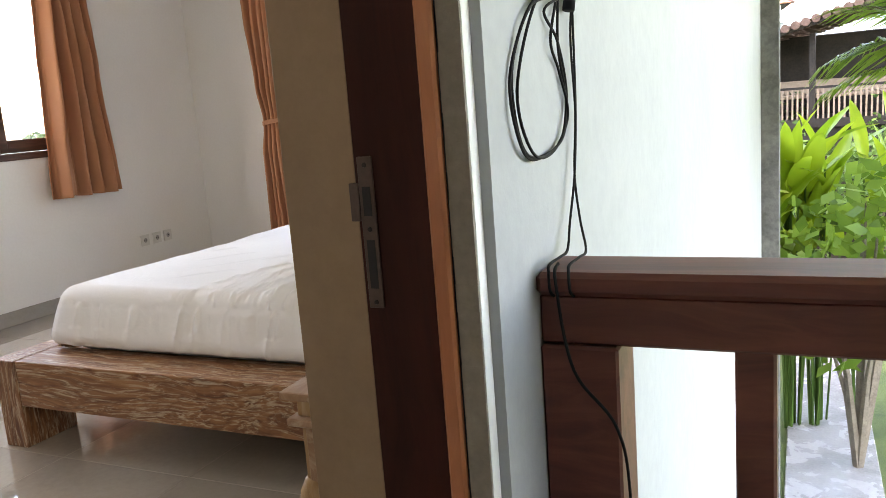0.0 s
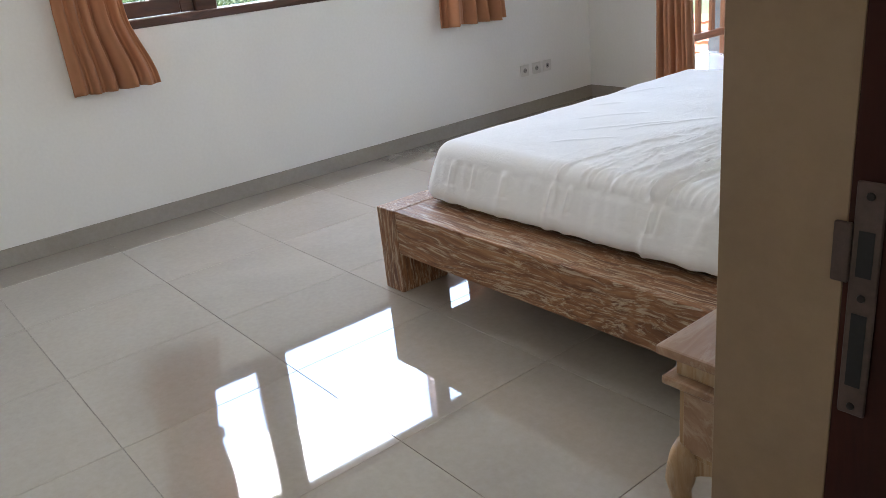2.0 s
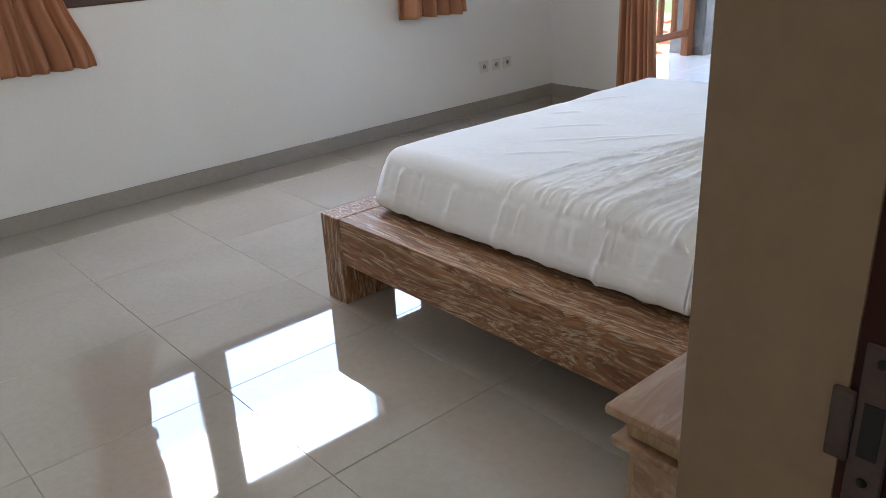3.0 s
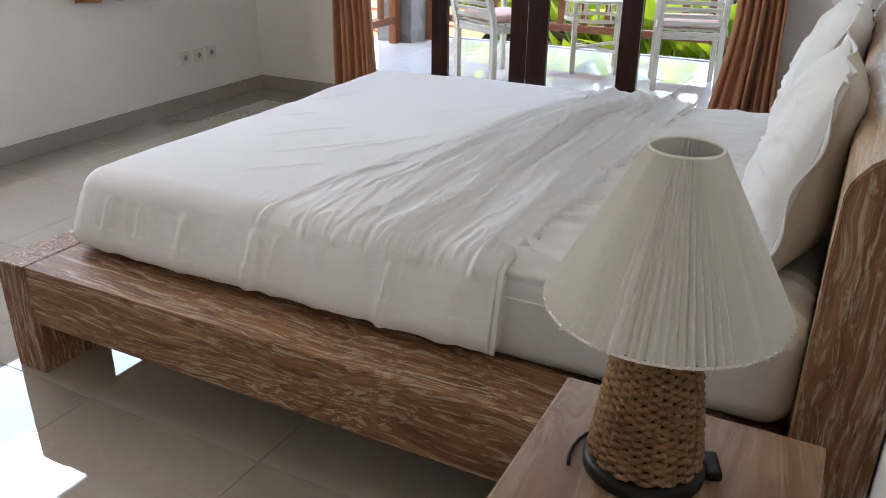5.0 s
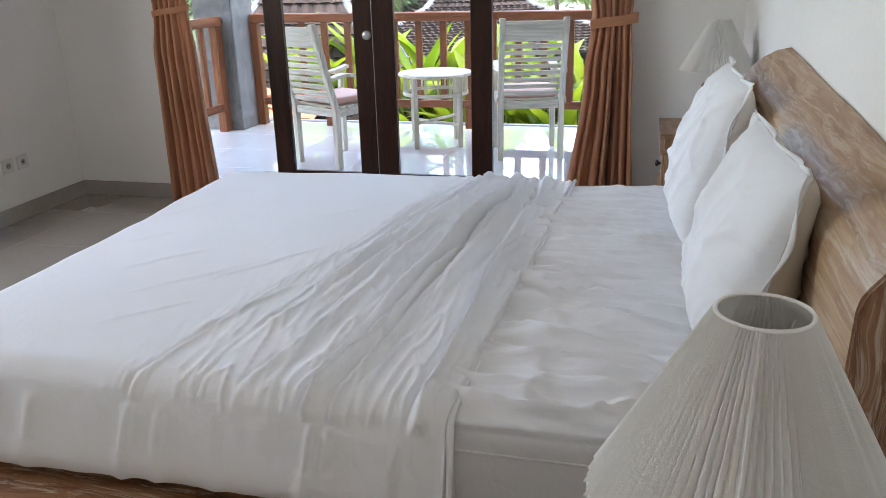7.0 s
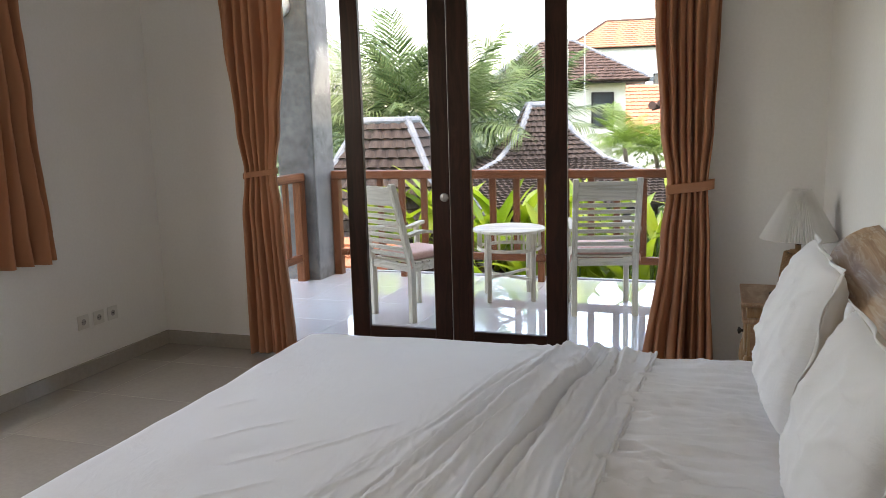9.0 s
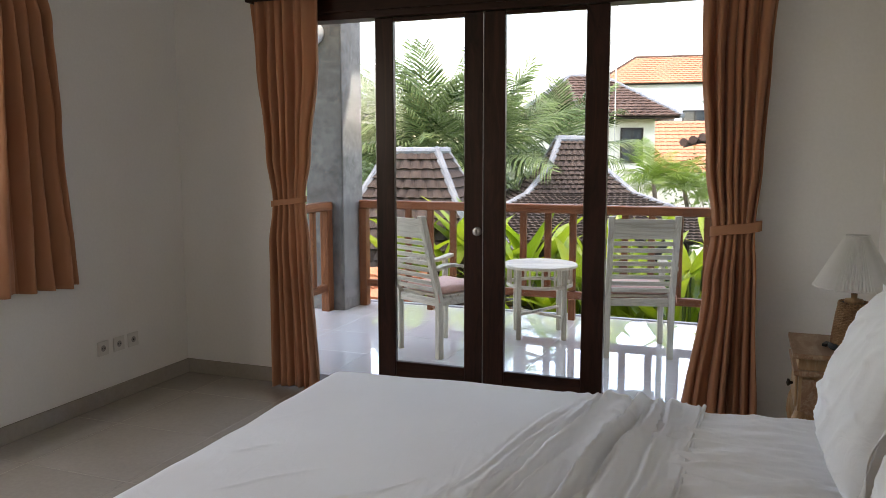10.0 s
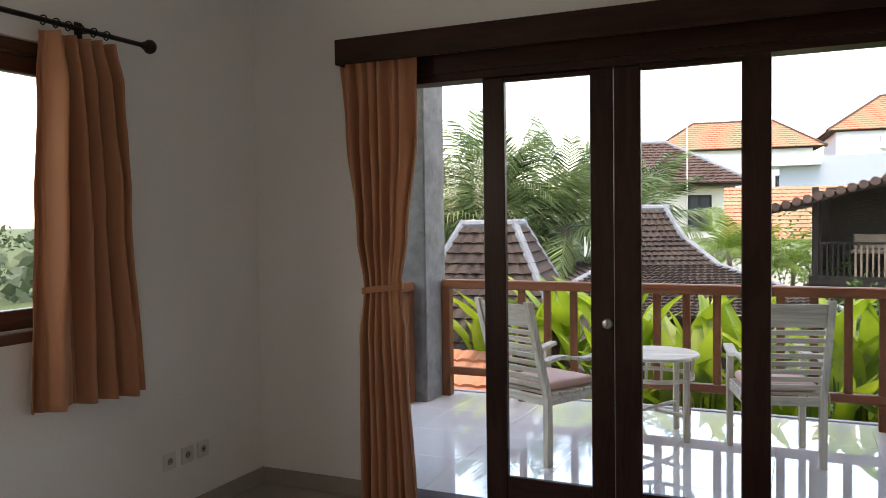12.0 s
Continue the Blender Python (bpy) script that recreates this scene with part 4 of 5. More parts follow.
    for a, b in zip(rings, rings[1:]):
        for k in range(n_p):
            bm.faces.new((a[k], a[(k + 1) % n_p], b[(k + 1) % n_p], b[k]))
    sh = part("shade", bm, SHADE, t, "ivory pleated fabric cone shade")
    for r, z in ((0.157, 0.266), (0.0445, 0.48)):
        b2 = bmesh.new()
        tube(b2, [(r * math.cos(k * 2 * math.pi / 60), r * math.sin(k * 2 * math.pi / 60), z) for k in range(61)], 0.0022, 6, False)
        part("rim", b2, SHADE, sh, smooth=True)
    for k in range(3):
        a = k * 2 * math.pi / 3 + 0.4
        part("spoke", tube(bmesh.new(), [(0.012 * math.cos(a), 0.012 * math.sin(a), 0.39), (0.0475 * math.cos(a), 0.0475 * math.sin(a), 0.46)], 0.0012, 5), SHADE, sh)
    cord = bmesh.new()
    arc = [(-0.3 + 0.2 * k) for k in range(24)]
    tube(cord, [((0.083 + 0.00008 * k * k) * math.cos(a), (0.083 + 0.00008 * k * k) * math.sin(a), 0.004 + 0.010 * math.sin(math.pi * min(1, k / 9))) for k, a in enumerate(arc)][:19], 0.0028, 6)
    part("cord", cord, BLACK, t, smooth=True)
    part("dimmer", slab(0.086, 0.108, -0.025, 0.03, 0.002, 0.016, 0.005, 2), BLACK, t)
    return t


nightstand("golden limed-teak nightstand with bowed legs beside the bed", pose(3.525, -3.888, 0) @ Matrix.Diagonal((0.892, 0.967, 1, 1)))
nightstand("golden limed-teak nightstand beside the balcony doors", pose(3.643, -0.75, 0) @ Matrix.Diagonal((0.84, 0.967, 1.124, 1)))
lamp_lie = pose(3.699, -3.647, 0.565, 0, 0, 20)
table_lamp("unlit table lamp with seagrass jar base and ivory pleated shade", lamp_lie, 0)
table_lamp("unlit table lamp with ivory pleated shade behind the pillows", pose(3.873, -0.60, 0.6355, 0, 0, 160), 3)

# sockets on the west wall
# grey for the flat socket discs: the well's shade is put into the colour
WELLSHADE = plain("socket_well_shade", (0.30, 0.29, 0.28), (0.36, 0.35, 0.33), 60, 6, 0.5, 0.0)
for y, holes in ((-0.747, 2), (-0.622, 2), (-0.505, 1)):
    so = thing("wall_socket", "ivory plastic wall socket above the skirting" if holes == 2 else "small ivory aerial outlet on the wall", "wall socket", "row of outlets", m=pose(0.0, y, 0.333))
    part("plate", slab(0.0005, 0.009, -0.042, 0.042, -0.042, 0.042, 0.003, 2), WHITEPL, so)
    bm = bmesh.new()
    lathe(bm, [(0.019, 0.0095), (0.0215, 0.012), (0.0225, 0.0095)], 24)
    bmesh.ops.transform(bm, matrix=pose(0, 0, 0, 0, 90, 0), verts=bm.verts)
    part("collar", bm, WHITEPL, so, smooth=True)
    part("well", tube(bmesh.new(), [(0.0085, 0, 0), (0.0093, 0, 0)], 0.0185, 20), WELLSHADE, so)
    # dark discs draw the shade inside the pin holes
    for s in ((-1, 1) if holes == 2 else (0,)):
        part("pin_hole", tube(bmesh.new(), [(0.0085, s * 0.0095, 0), (0.0101, s * 0.0095, 0)], 0.0035 if holes == 2 else 0.006, 10), HOLESHADE, so)

# ---- balcony furniture ----
def garden_chair(label, lie):
    """Slatted armchair; its back legs stand on the x axis, the seat reaches to +y."""
    t = thing("garden_chair", label, "chair", "chairs on the balcony", m=lie)
    W = 0.44
    def leaning(bm, since):
        bm.verts.ensure_lookup_table()
        for v in bm.verts[since:]:
            if v.co.z > 0.42:
                v.co.y -= (v.co.z - 0.42) * 0.27
        return bm
    for s in (-1, 1):
        bm = bmesh.new()
        for k in range(12):
            box(bm, s * W / 2 - 0.02, s * W / 2 + 0.02, -0.02, 0.022, 1.02 * k / 12, 1.02 * (k + 1) / 12)
        bmesh.ops.remove_doubles(bm, verts=bm.verts, dist=0.0005)
        part("back_leg", leaning(bm, 0), WHITEWOODZ, t)
        part("front_leg", slab(s * (W / 2 + 0.005) - 0.02, s * (W / 2 + 0.005) + 0.02, 0.44, 0.48, 0, 0.645, 0.006), WHITEWOODZ, t)
        bm = bmesh.new()
        out = [(-0.035 + 0.56 * k / 14, 0.655 + 0.018 * math.sin(k * 0.5) ) for k in range(15)]
        out += [(x, z - 0.022) for x, z in reversed(out)]
        prism(bm, out, 0, s * (W / 2 + 0.005) - 0.03, s * (W / 2 + 0.005) + 0.03)
        part("armrest", bm, WHITEWOODZ, t)
        part("side_rail", slab(s * W / 2 - 0.013, s * W / 2 + 0.013, 0.023, 0.439, 0.375, 0.43, 0.004), WHITEWOOD, t)
    part("front_rail", slab(-W / 2 + 0.025, W / 2 - 0.025, 0.448, 0.472, 0.375, 0.43, 0.004), WHITEWOOD, t)
    part("back_rail", slab(-W / 2 + 0.021, W / 2 - 0.021, -0.012, 0.012, 0.375, 0.43, 0.004), WHITEWOOD, t)
    for k in range(6):
        part("seat_slat", slab(-W / 2 - 0.012, W / 2 + 0.012, 0.03 + 0.073 * k, 0.092 + 0.073 * k, 0.431, 0.447, 0.003), WHITEWOOD, t)
    for k in range(9):
        z0, z1 = 0.475 + 0.048 * k, 0.508 + 0.048 * k
        if k == 8:
            z1 = 1.0
        bm = slab(-W / 2 + 0.021, W / 2 - 0.021, -0.009, 0.009, z0 + 0.002, z1, 0.003)
        part("back_slat", leaning(bm, 0), WHITEWOOD, t)
    cu = rounded((-0.205, 0.035, 0.4475), (0.205, 0.455, 0.505), 0.028, 0.03, lambda p, n: n * 0.004 * noise.noise(p * 9), False)
    part("seat_cushion", cu, CUSHION, t, "faded pink canvas seat cushion", True)
    for s in (-1, 1):
        part("cushion_tie", tube(bmesh.new(), [(s * 0.2, 0.04, 0.47), (s * 0.215, -0.01, 0.475), (s * 0.245, -0.03, 0.46), (s * 0.25, -0.02, 0.41)], 0.006, 6), CUSHION, t)
    return t


garden_chair("whitewashed slatted garden armchair with a pink cushion, turned to the table", pose(1.262, 0.975, 0, 0, 0, -27))
garden_chair("whitewashed slatted garden armchair with a pink cushion, back to the room", pose(2.765, 1.39, 0, 0, 0, 15))
tab = thing("garden_table", "small round whitewashed garden table between the chairs", "table", m=pose(1.935, 1.845, 0, 0, 0, 19))
bm = bmesh.new()
lathe(bm, [(0.001, 0.553), (0.285, 0.553), (0.295, 0.558), (0.295, 0.572), (0.288, 0.578), (0.001, 0.578)], 48)
part("tabletop", bm, WHITEWOOD, tab, smooth=False)
for sx in (-1, 1):
    for sy in (-1, 1):
        part("leg", slab(sx * 0.175 - 0.02, sx * 0.175 + 0.02, sy * 0.175 - 0.02, sy * 0.175 + 0.02, 0, 0.552, 0.006), WHITEWOODZ, tab)
bm = bmesh.new()
lathe(bm, [(0.245, 0.405), (0.262, 0.405), (0.262, 0.43), (0.245, 0.43), (0.245, 0.405)], 40)
part("ring_rail", bm, WHITEWOOD, tab)
for k in range(16):
    a = k * 2 * math.pi / 16
    part("spindle", slab(0.25 * math.cos(a) - 0.008, 0.25 * math.cos(a) + 0.008, 0.25 * math.sin(a) - 0.008, 0.25 * math.sin(a) + 0.008, 0.431, 0.552), WHITEWOODZ, tab)
for s in (-1, 1):
    bm = slab(-0.235, 0.235, -0.012, 0.012, 0.165 + 0.012 * (s + 1), 0.187 + 0.012 * (s + 1), 0.003)
    bmesh.ops.rotate(bm, matrix=Matrix.Rotation(radians(45 * s), 3, "Z"), verts=bm.verts)
    part("cross_stretcher", bm, WHITEWOOD, tab)
ac = thing("wall_lamp", "round white bulkhead lamp high on the stone pillar", "wall lamp", m=pose(-0.235, 2.17, 2.50))
bm = bmesh.new()
lathe(bm, [(0.001, 0.07), (0.06, 0.065), (0.09, 0.045), (0.10, 0.02), (0.10, 0.0005), (0.001, 0.0005)], 28)
bmesh.ops.transform(bm, matrix=pose(0, 0, 0, 90), verts=bm.verts)
part("housing", bm, WHITEPL, ac, smooth=True)
for k in range(5):
    part("grille_bar", slab(-0.085, 0.085, -0.072, -0.066, -0.05 + 0.025 * k - 0.004, -0.05 + 0.025 * k + 0.004), WHITEPL, ac)

# cable on the outdoor wall
hk = thing("cable_coil", "coiled black cable hung on a hook on the white wall", "cable")
X = 4.275
bm = bmesh.new()
tube(bm, [(X - 0.002, -4.015, 1.36), (X + 0.02, -4.015, 1.36), (X + 0.028, -4.015, 1.355), (X + 0.028, -4.015, 1.375)], 0.003, 6)
part("hook", bm, RUBBER, hk)
part("tie_wrap", tube(bmesh.new(), [(X + 0.010, -4.02, 1.372), (X + 0.014, -4.022, 1.345), (X + 0.012, -4.03, 1.318)], 0.010, 10), RUBBER, hk, smooth=True)


def loop(points):
    pts = [Vector(p) for p in points]
    out = []
    for i in range(len(pts) - 1):
        p0, p1, p2, p3 = pts[max(i - 1, 0)], pts[i], pts[i + 1], pts[min(i + 2, len(pts) - 1)]
        for k in range(8):
            s = k / 8
            out.append(0.5 * ((2 * p1) + (p2 - p0) * s + (2 * p0 - 5 * p1 + 4 * p2 - p3) * s * s + (3 * p1 - p0 - 3 * p2 + p3) * s ** 3))
    return out + [pts[-1]]


for pts in ([(-3.85, 1.36), (-3.97, 1.33), (-4.04, 1.22), (-4.03, 1.12), (-3.97, 1.085), (-3.87, 1.11), (-3.83, 1.19), (-3.87, 1.28), (-3.91, 1.33), (-3.85, 1.36)],
            [(-3.85, 1.36), (-3.95, 1.34), (-4.02, 1.20), (-3.99, 1.10), (-3.90, 1.09), (-3.84, 1.15), (-3.86, 1.23), (-3.90, 1.28), (-3.86, 1.35)],
            [(-3.85, 1.36), (-3.96, 1.34), (-4.03, 1.24), (-4.035, 1.14), (-3.98, 1.09), (-3.88, 1.105), (-3.835, 1.18), (-3.87, 1.27), (-3.85, 1.36)]):
    part("strand", tube(bmesh.new(), loop([(X + 0.005 + 0.004 * (i % 2), -4.05 + (-1.26 + (y + 5.31) * 0.857) * 1.5, 1.187 + (z - 1.187) * 0.857) for i, (y, z) in enumerate(pts)]), 0.0022, 6), RUBBER, hk, smooth=True)
for x, dy, dx in ((4.298, 0.010, 0.0), (4.327, -0.008, 0.004)):
    part("strand", tube(bmesh.new(), loop([(X + 0.012 + dx, -4.005, 1.37), (X + 0.008, -4.002 + dy, 1.28), (X + 0.008 + dx, -4.008 + dy, 1.16), (X + 0.014, -4.045, 1.06), (X + 0.4 * (x - X) + 0.006, -4.08 - dy, 0.99), (x - 0.004, -4.125, 0.9515), (x, -4.18, 0.951), (x, -4.236, 0.951), (x + 0.001, -4.2465, 0.94), (x + 0.002, -4.2465, 0.915), (x + 0.004, -4.235, 0.905)]), 0.0022, 6), RUBBER, hk, smooth=True)
part("hanging_end", tube(bmesh.new(), loop([(4.30, -4.20, 0.945), (4.31, -4.252, 0.93), (4.33, -4.25, 0.80), (4.39, -4.255, 0.72), (4.405, -4.25, 0.6), (4.41, -4.25, 0.3), (4.40, -4.25, 0.02)]), 0.0024, 6), RUBBER, hk, smooth=True)

# ---- outdoors ----
LEAF_Y = leaf_mat("yellow_green_leaf", (0.10, 0.21, 0.010), (0.38, 0.46, 0.035), 0.5, 0.32)
LEAF_G = leaf_mat("deep_green_leaf", (0.025, 0.06, 0.015), (0.09, 0.16, 0.035), 0.3, 0.4)
LEAF_P = leaf_mat("grey_green_palm_leaf", (0.018, 0.042, 0.010), (0.17, 0.235, 0.095), 0.3, 0.35)
LEAF_B = leaf_mat("bright_palm_leaf", (0.06, 0.125, 0.014), (0.19, 0.29, 0.045), 0.4, 0.38)
BARK = plain("palm_bark", (0.09, 0.07, 0.05), (0.20, 0.165, 0.125), 40, 6, 0.9, 0.5)
GRASS = plain("mossy_lawn", (0.03, 0.055, 0.012), (0.09, 0.12, 0.03), 90, 2.5, 0.95, 0.6, dist=0.02)
WET = plain("wet_paving", (0.16, 0.155, 0.15), (0.34, 0.33, 0.32), 30, 3, 0.06, 0.06, spec=0.6, rough2=0.4)
GREYTILE = plain("weathered_grey_brown_roof_tile", (0.026, 0.020, 0.018), (0.075, 0.057, 0.047), 18, 3, 0.8, 0.4)
RIDGETILE = plain("grey_cement_ridge", (0.10, 0.115, 0.13), (0.21, 0.225, 0.24), 30, 5, 0.8, 0.4)
BROWNTILE = plain("brown_roof_tile", (0.045, 0.028, 0.022), (0.115, 0.075, 0.06), 14, 2, 0.8, 0.4)
ORANGETILE = plain("terracotta_roof_tile", (0.33, 0.125, 0.062), (0.45, 0.195, 0.105), 10, 1.2, 0.75, 0.3)
CREAM = plain("cream_render", (0.62, 0.58, 0.48), (0.72, 0.69, 0.59), 10, 0.8, 0.85, 0.2)
HOUSEWHITE = plain("white_render", (0.70, 0.71, 0.70), (0.80, 0.80, 0.79), 8, 0.5, 0.85, 0.2)
BLUEGREY = plain("blue_grey_render", (0.30, 0.34, 0.38), (0.36, 0.40, 0.44), 8, 0.5, 0.85, 0.2)
BLACKWOOD = plain("blackened_timber", (0.012, 0.010, 0.009), (0.035, 0.028, 0.023), 20, 2, 0.6, 0.2)
DARKGLASS = plain("dark_window_glass", (0.03, 0.035, 0.04), (0.06, 0.07, 0.075), 4, 0.5, 0.08, 0.0)
for m in (GREYTILE, BROWNTILE, BLACKWOOD, LEAF_P, LEAF_B, LEAF_G):
    m.node_tree.nodes["Principled BSDF"].inputs["Specular IOR Level"].default_value = 0.12
FARGREEN = leaf_mat("far_foliage", (0.022, 0.042, 0.018), (0.085, 0.115, 0.05), 0.3, 0.6)

bm = bmesh.new()
R0 = 900
box(bm, -R0, R0, -R0, R0, GROUND - 0.5, GROUND)
structure("ground", bm, GRASS, "mossy green lawn and soil", "ground")
structure("pavement", slab(4.45, 5.35, 1.0, 16, GROUND + 0.004, GROUND + 0.03, 0.01), WET, "wet pale paving reflecting the sky", "pavement")


def leaf_mesh(name, length, width, droop, material, nl=9, fold=0.25, wave=0.0):
    """A blade with a folded midrib, from the origin along +x, bending down."""
    bm = bmesh.new()
    rows = []
    for i in range(nl + 1):
        s = i / nl
        w = width / 2 * (math.sin(math.pi * min(1, s * 0.97 + 0.03)) ** 0.7) * (1 - 0.25 * s)
        x, z = length * s * (1 - 0.15 * droop * s), -droop * length * s * s * 0.6
        rows.append([bm.verts.new((x, q * w, z + abs(q) * w * fold + wave * math.sin(s * 17 + q) * abs(q))) for q in (-1, -0.5, 0, 0.5, 1)])
    for a, b in zip(rows, rows[1:]):
        for k in range(4):
            bm.faces.new((a[k], b[k], b[k + 1], a[k + 1]))
    for f in bm.faces:
        f.smooth = True
    me = bpy.data.meshes.new(name)
    bm.to_mesh(me)
    bm.free()
    me.materials.append(material)
    return me


def frond_mesh(name, length, leaflet, pairs, arch, material, hang=0.5, seed=0):
    """A feathered palm frond from the origin along +x."""
    rnd = random.Random(seed)
    bm = bmesh.new()
    def spine(s):
        return Vector((length * (s - 0.12 * arch * s * s), 0, length * (0.35 * s - arch * 0.62 * s * s)))
    tube(bm, [spine(k / 10) for k in range(11)], 0.01, 4, False, [0.016 * (1 - 0.85 * k / 10) * length / 2 for k in range(11)])
    for i in range(pairs):
        s = 0.14 + 0.85 * (i + rnd.random() * 0.6) / pairs
        p, d = spine(s), (spine(s + 0.02) - spine(s)).normalized()
        ln = leaflet * (0.35 + 0.65 * math.sin(math.pi * min(1, 0.12 + s * 0.85)) ) * rnd.uniform(0.85, 1.1)
        for side in (-1, 1):
            out = (Vector((0, side, 0)) * 0.85 + d * (0.55 + 0.5 * s) + Vector((0, 0, 0.25 - hang * rnd.uniform(0.5, 1.1)))).normalized()
            up = out.cross(d).normalized() * side
            w = 0.030 * length / 2 + 0.006
            a, b_ = p - d * w / 2, p + d * w / 2
            mid = p + out * ln * 0.55 + Vector((0, 0, 0.01))
            tip = p + out * ln + Vector((0, 0, -hang * ln * 0.45))
            va, vb, vc, vd, vt = bm.verts.new(a), bm.verts.new(b_), bm.verts.new(mid + d * w * 0.55), bm.verts.new(mid - d * w * 0.55), bm.verts.new(tip)
            bm.faces.new((va, vb, vc, vd))
            bm.faces.new((vd, vc, vt))
    me = bpy.data.meshes.new(name)
    bm.to_mesh(me)
    bm.free()
    me.materials.append(material)
    return me


FROND = [frond_mesh("frond", 2.0, 0.64, 25, 0.26 + 0.24 * k, LEAF_P, 0.25 + 0.28 * k, k) for k in range(3)]
FROND_B = [frond_mesh("frond", 1.5, 0.5, 26, 0.6 + 0.25 * k, LEAF_B, 0.3 + 0.2 * k, 10 + k) for k in range(3)]


def palm(label, x, y, top, n, size, meshes, seed, group="palms", trunk=0.13, spread=(-25, 75)):
    rnd = random.Random(seed)
    t = thing("palm_tree", label, "palm tree", group, m=pose(x, y, GROUND))
    h = top - GROUND
    bm = bmesh.new()
    tube(bm, [(0.12 * math.sin(k * 0.5 + seed), 0.08 * math.sin(k * 0.4), h * k / 10) for k in range(11)], trunk, 10, True, [trunk * (1.15 - 0.035 * k) for k in range(11)])
    part("trunk", bm, BARK, t, smooth=True)
    bx, by = 0.12 * math.sin(5 + seed), 0.08 * math.sin(4)
    for k in range(n):
        az, el = k * 137.5 + rnd.uniform(-12, 12), spread[0] + (spread[1] - spread[0]) * ((k + 0.5) / n) ** 0.9
        s = size * rnd.uniform(0.85, 1.12)
        shared("frond", rnd.choice(meshes), t, pose(bx, by, h - 0.05) @ Matrix.Rotation(radians(az), 4, "Z") @ Matrix.Rotation(radians(-el * 0.8), 4, "Y") @ Matrix.Rotation(rnd.uniform(-0.5, 0.5), 4, "X") @ Matrix.Scale(s, 4))
    return t


LP_ = "coconut palm with long grey-green feathered fronds"
palm(LP_, -2.3, 10.4, 1.45, 26, 1.05, FROND, 1, spread=(-45, 96))
palm(LP_, -1.1, 10.9, 1.35, 26, 1.05, FROND, 12, spread=(-45, 96))
palm(LP_, -0.3, 12.8, 1.25, 20, 1.0, FROND, 13, spread=(-40, 80))
palm(LP_, -3.9, 11.2, 1.15, 24, 1.0, FROND, 2, spread=(-45, 90))
palm(LP_, -5.2, 14.5, 1.7, 24, 1.2, FROND, 6, spread=(-30, 80))
LB_ = "bright green garden palm among the roofs"
palm(LB_, 1.1, 17.2, 0.6, 16, 0.95, FROND_B, 4, "garden palms", 0.07, (-10, 75))
palm(LB_, 1.9, 18.5, 0.4, 16, 0.95, FROND_B, 5, "garden palms", 0.07, (-10, 75))
palm(LB_, 2.7, 19.5, 0.1, 14, 0.9, FROND_B, 7, "garden palms", 0.07, (-10, 75))
palm("garden palm with stiff green fronds beside the landing", 5.75, 1.7, 1.15, 18, 0.9, FROND_B, 8, "garden palms", 0.08, (-15, 70))
palm("garden palm with bright drooping fronds outside the window", -3.6, -3.9, 1.25, 18, 1.1, FROND_B, 9, "garden palms", 0.1, (-20, 75))

BLADES = [leaf_mesh("blade", 0.95, 0.20, 0.25 + 0.3 * k, LEAF_Y, 9, 0.3, 0.006) for k in range(3)]


def heliconia(x, y, top, seed, grow=1.0):
    rnd = random.Random(seed)
    t = thing("heliconia", "tall heliconia with broad yellow-green leaves beside the balcony", "plant", "leafy plants along the balcony", m=pose(x, y, GROUND))
    for k in range(rnd.randint(9, 12)):
        az, h = rnd.uniform(0, 360), top - GROUND - rnd.uniform(0.5, 1.75)
        ox, oy = rnd.uniform(-0.18, 0.18), rnd.uniform(-0.15, 0.15)
        part("stem", tube(bmesh.new(), [(ox * 0.3, oy * 0.3, 0), (ox * 0.7, oy * 0.7, h * 0.6), (ox, oy, h)], 0.012, 5), LEAF_G, t)
        tilt = rnd.uniform(48, 86)
        shared("leaf", rnd.choice(BLADES), t, pose(ox, oy, h - 0.02) @ Matrix.Rotation(radians(az), 4, "Z") @ Matrix.Rotation(radians(-tilt), 4, "Y") @ Matrix.Rotation(rnd.uniform(-0.6, 0.6), 4, "X") @ Matrix.Scale(grow * rnd.uniform(0.7, 1.05), 4))
    return t


rnd = random.Random(11)
for k in range(32):
    heliconia(-0.35 + 0.165 * k + rnd.uniform(-0.1, 0.1), 4.55 + rnd.uniform(-0.2, 0.45), 0.62 + rnd.uniform(-0.24, 0.17), 100 + k, 1.2)
for k in range(7):
    heliconia(4.9 + 0.3 * k + rnd.uniform(-0.1, 0.1), 4.4 + rnd.uniform(-0.5, 0.9), 0.75 + rnd.uniform(-0.25, 0.35), 200 + k)


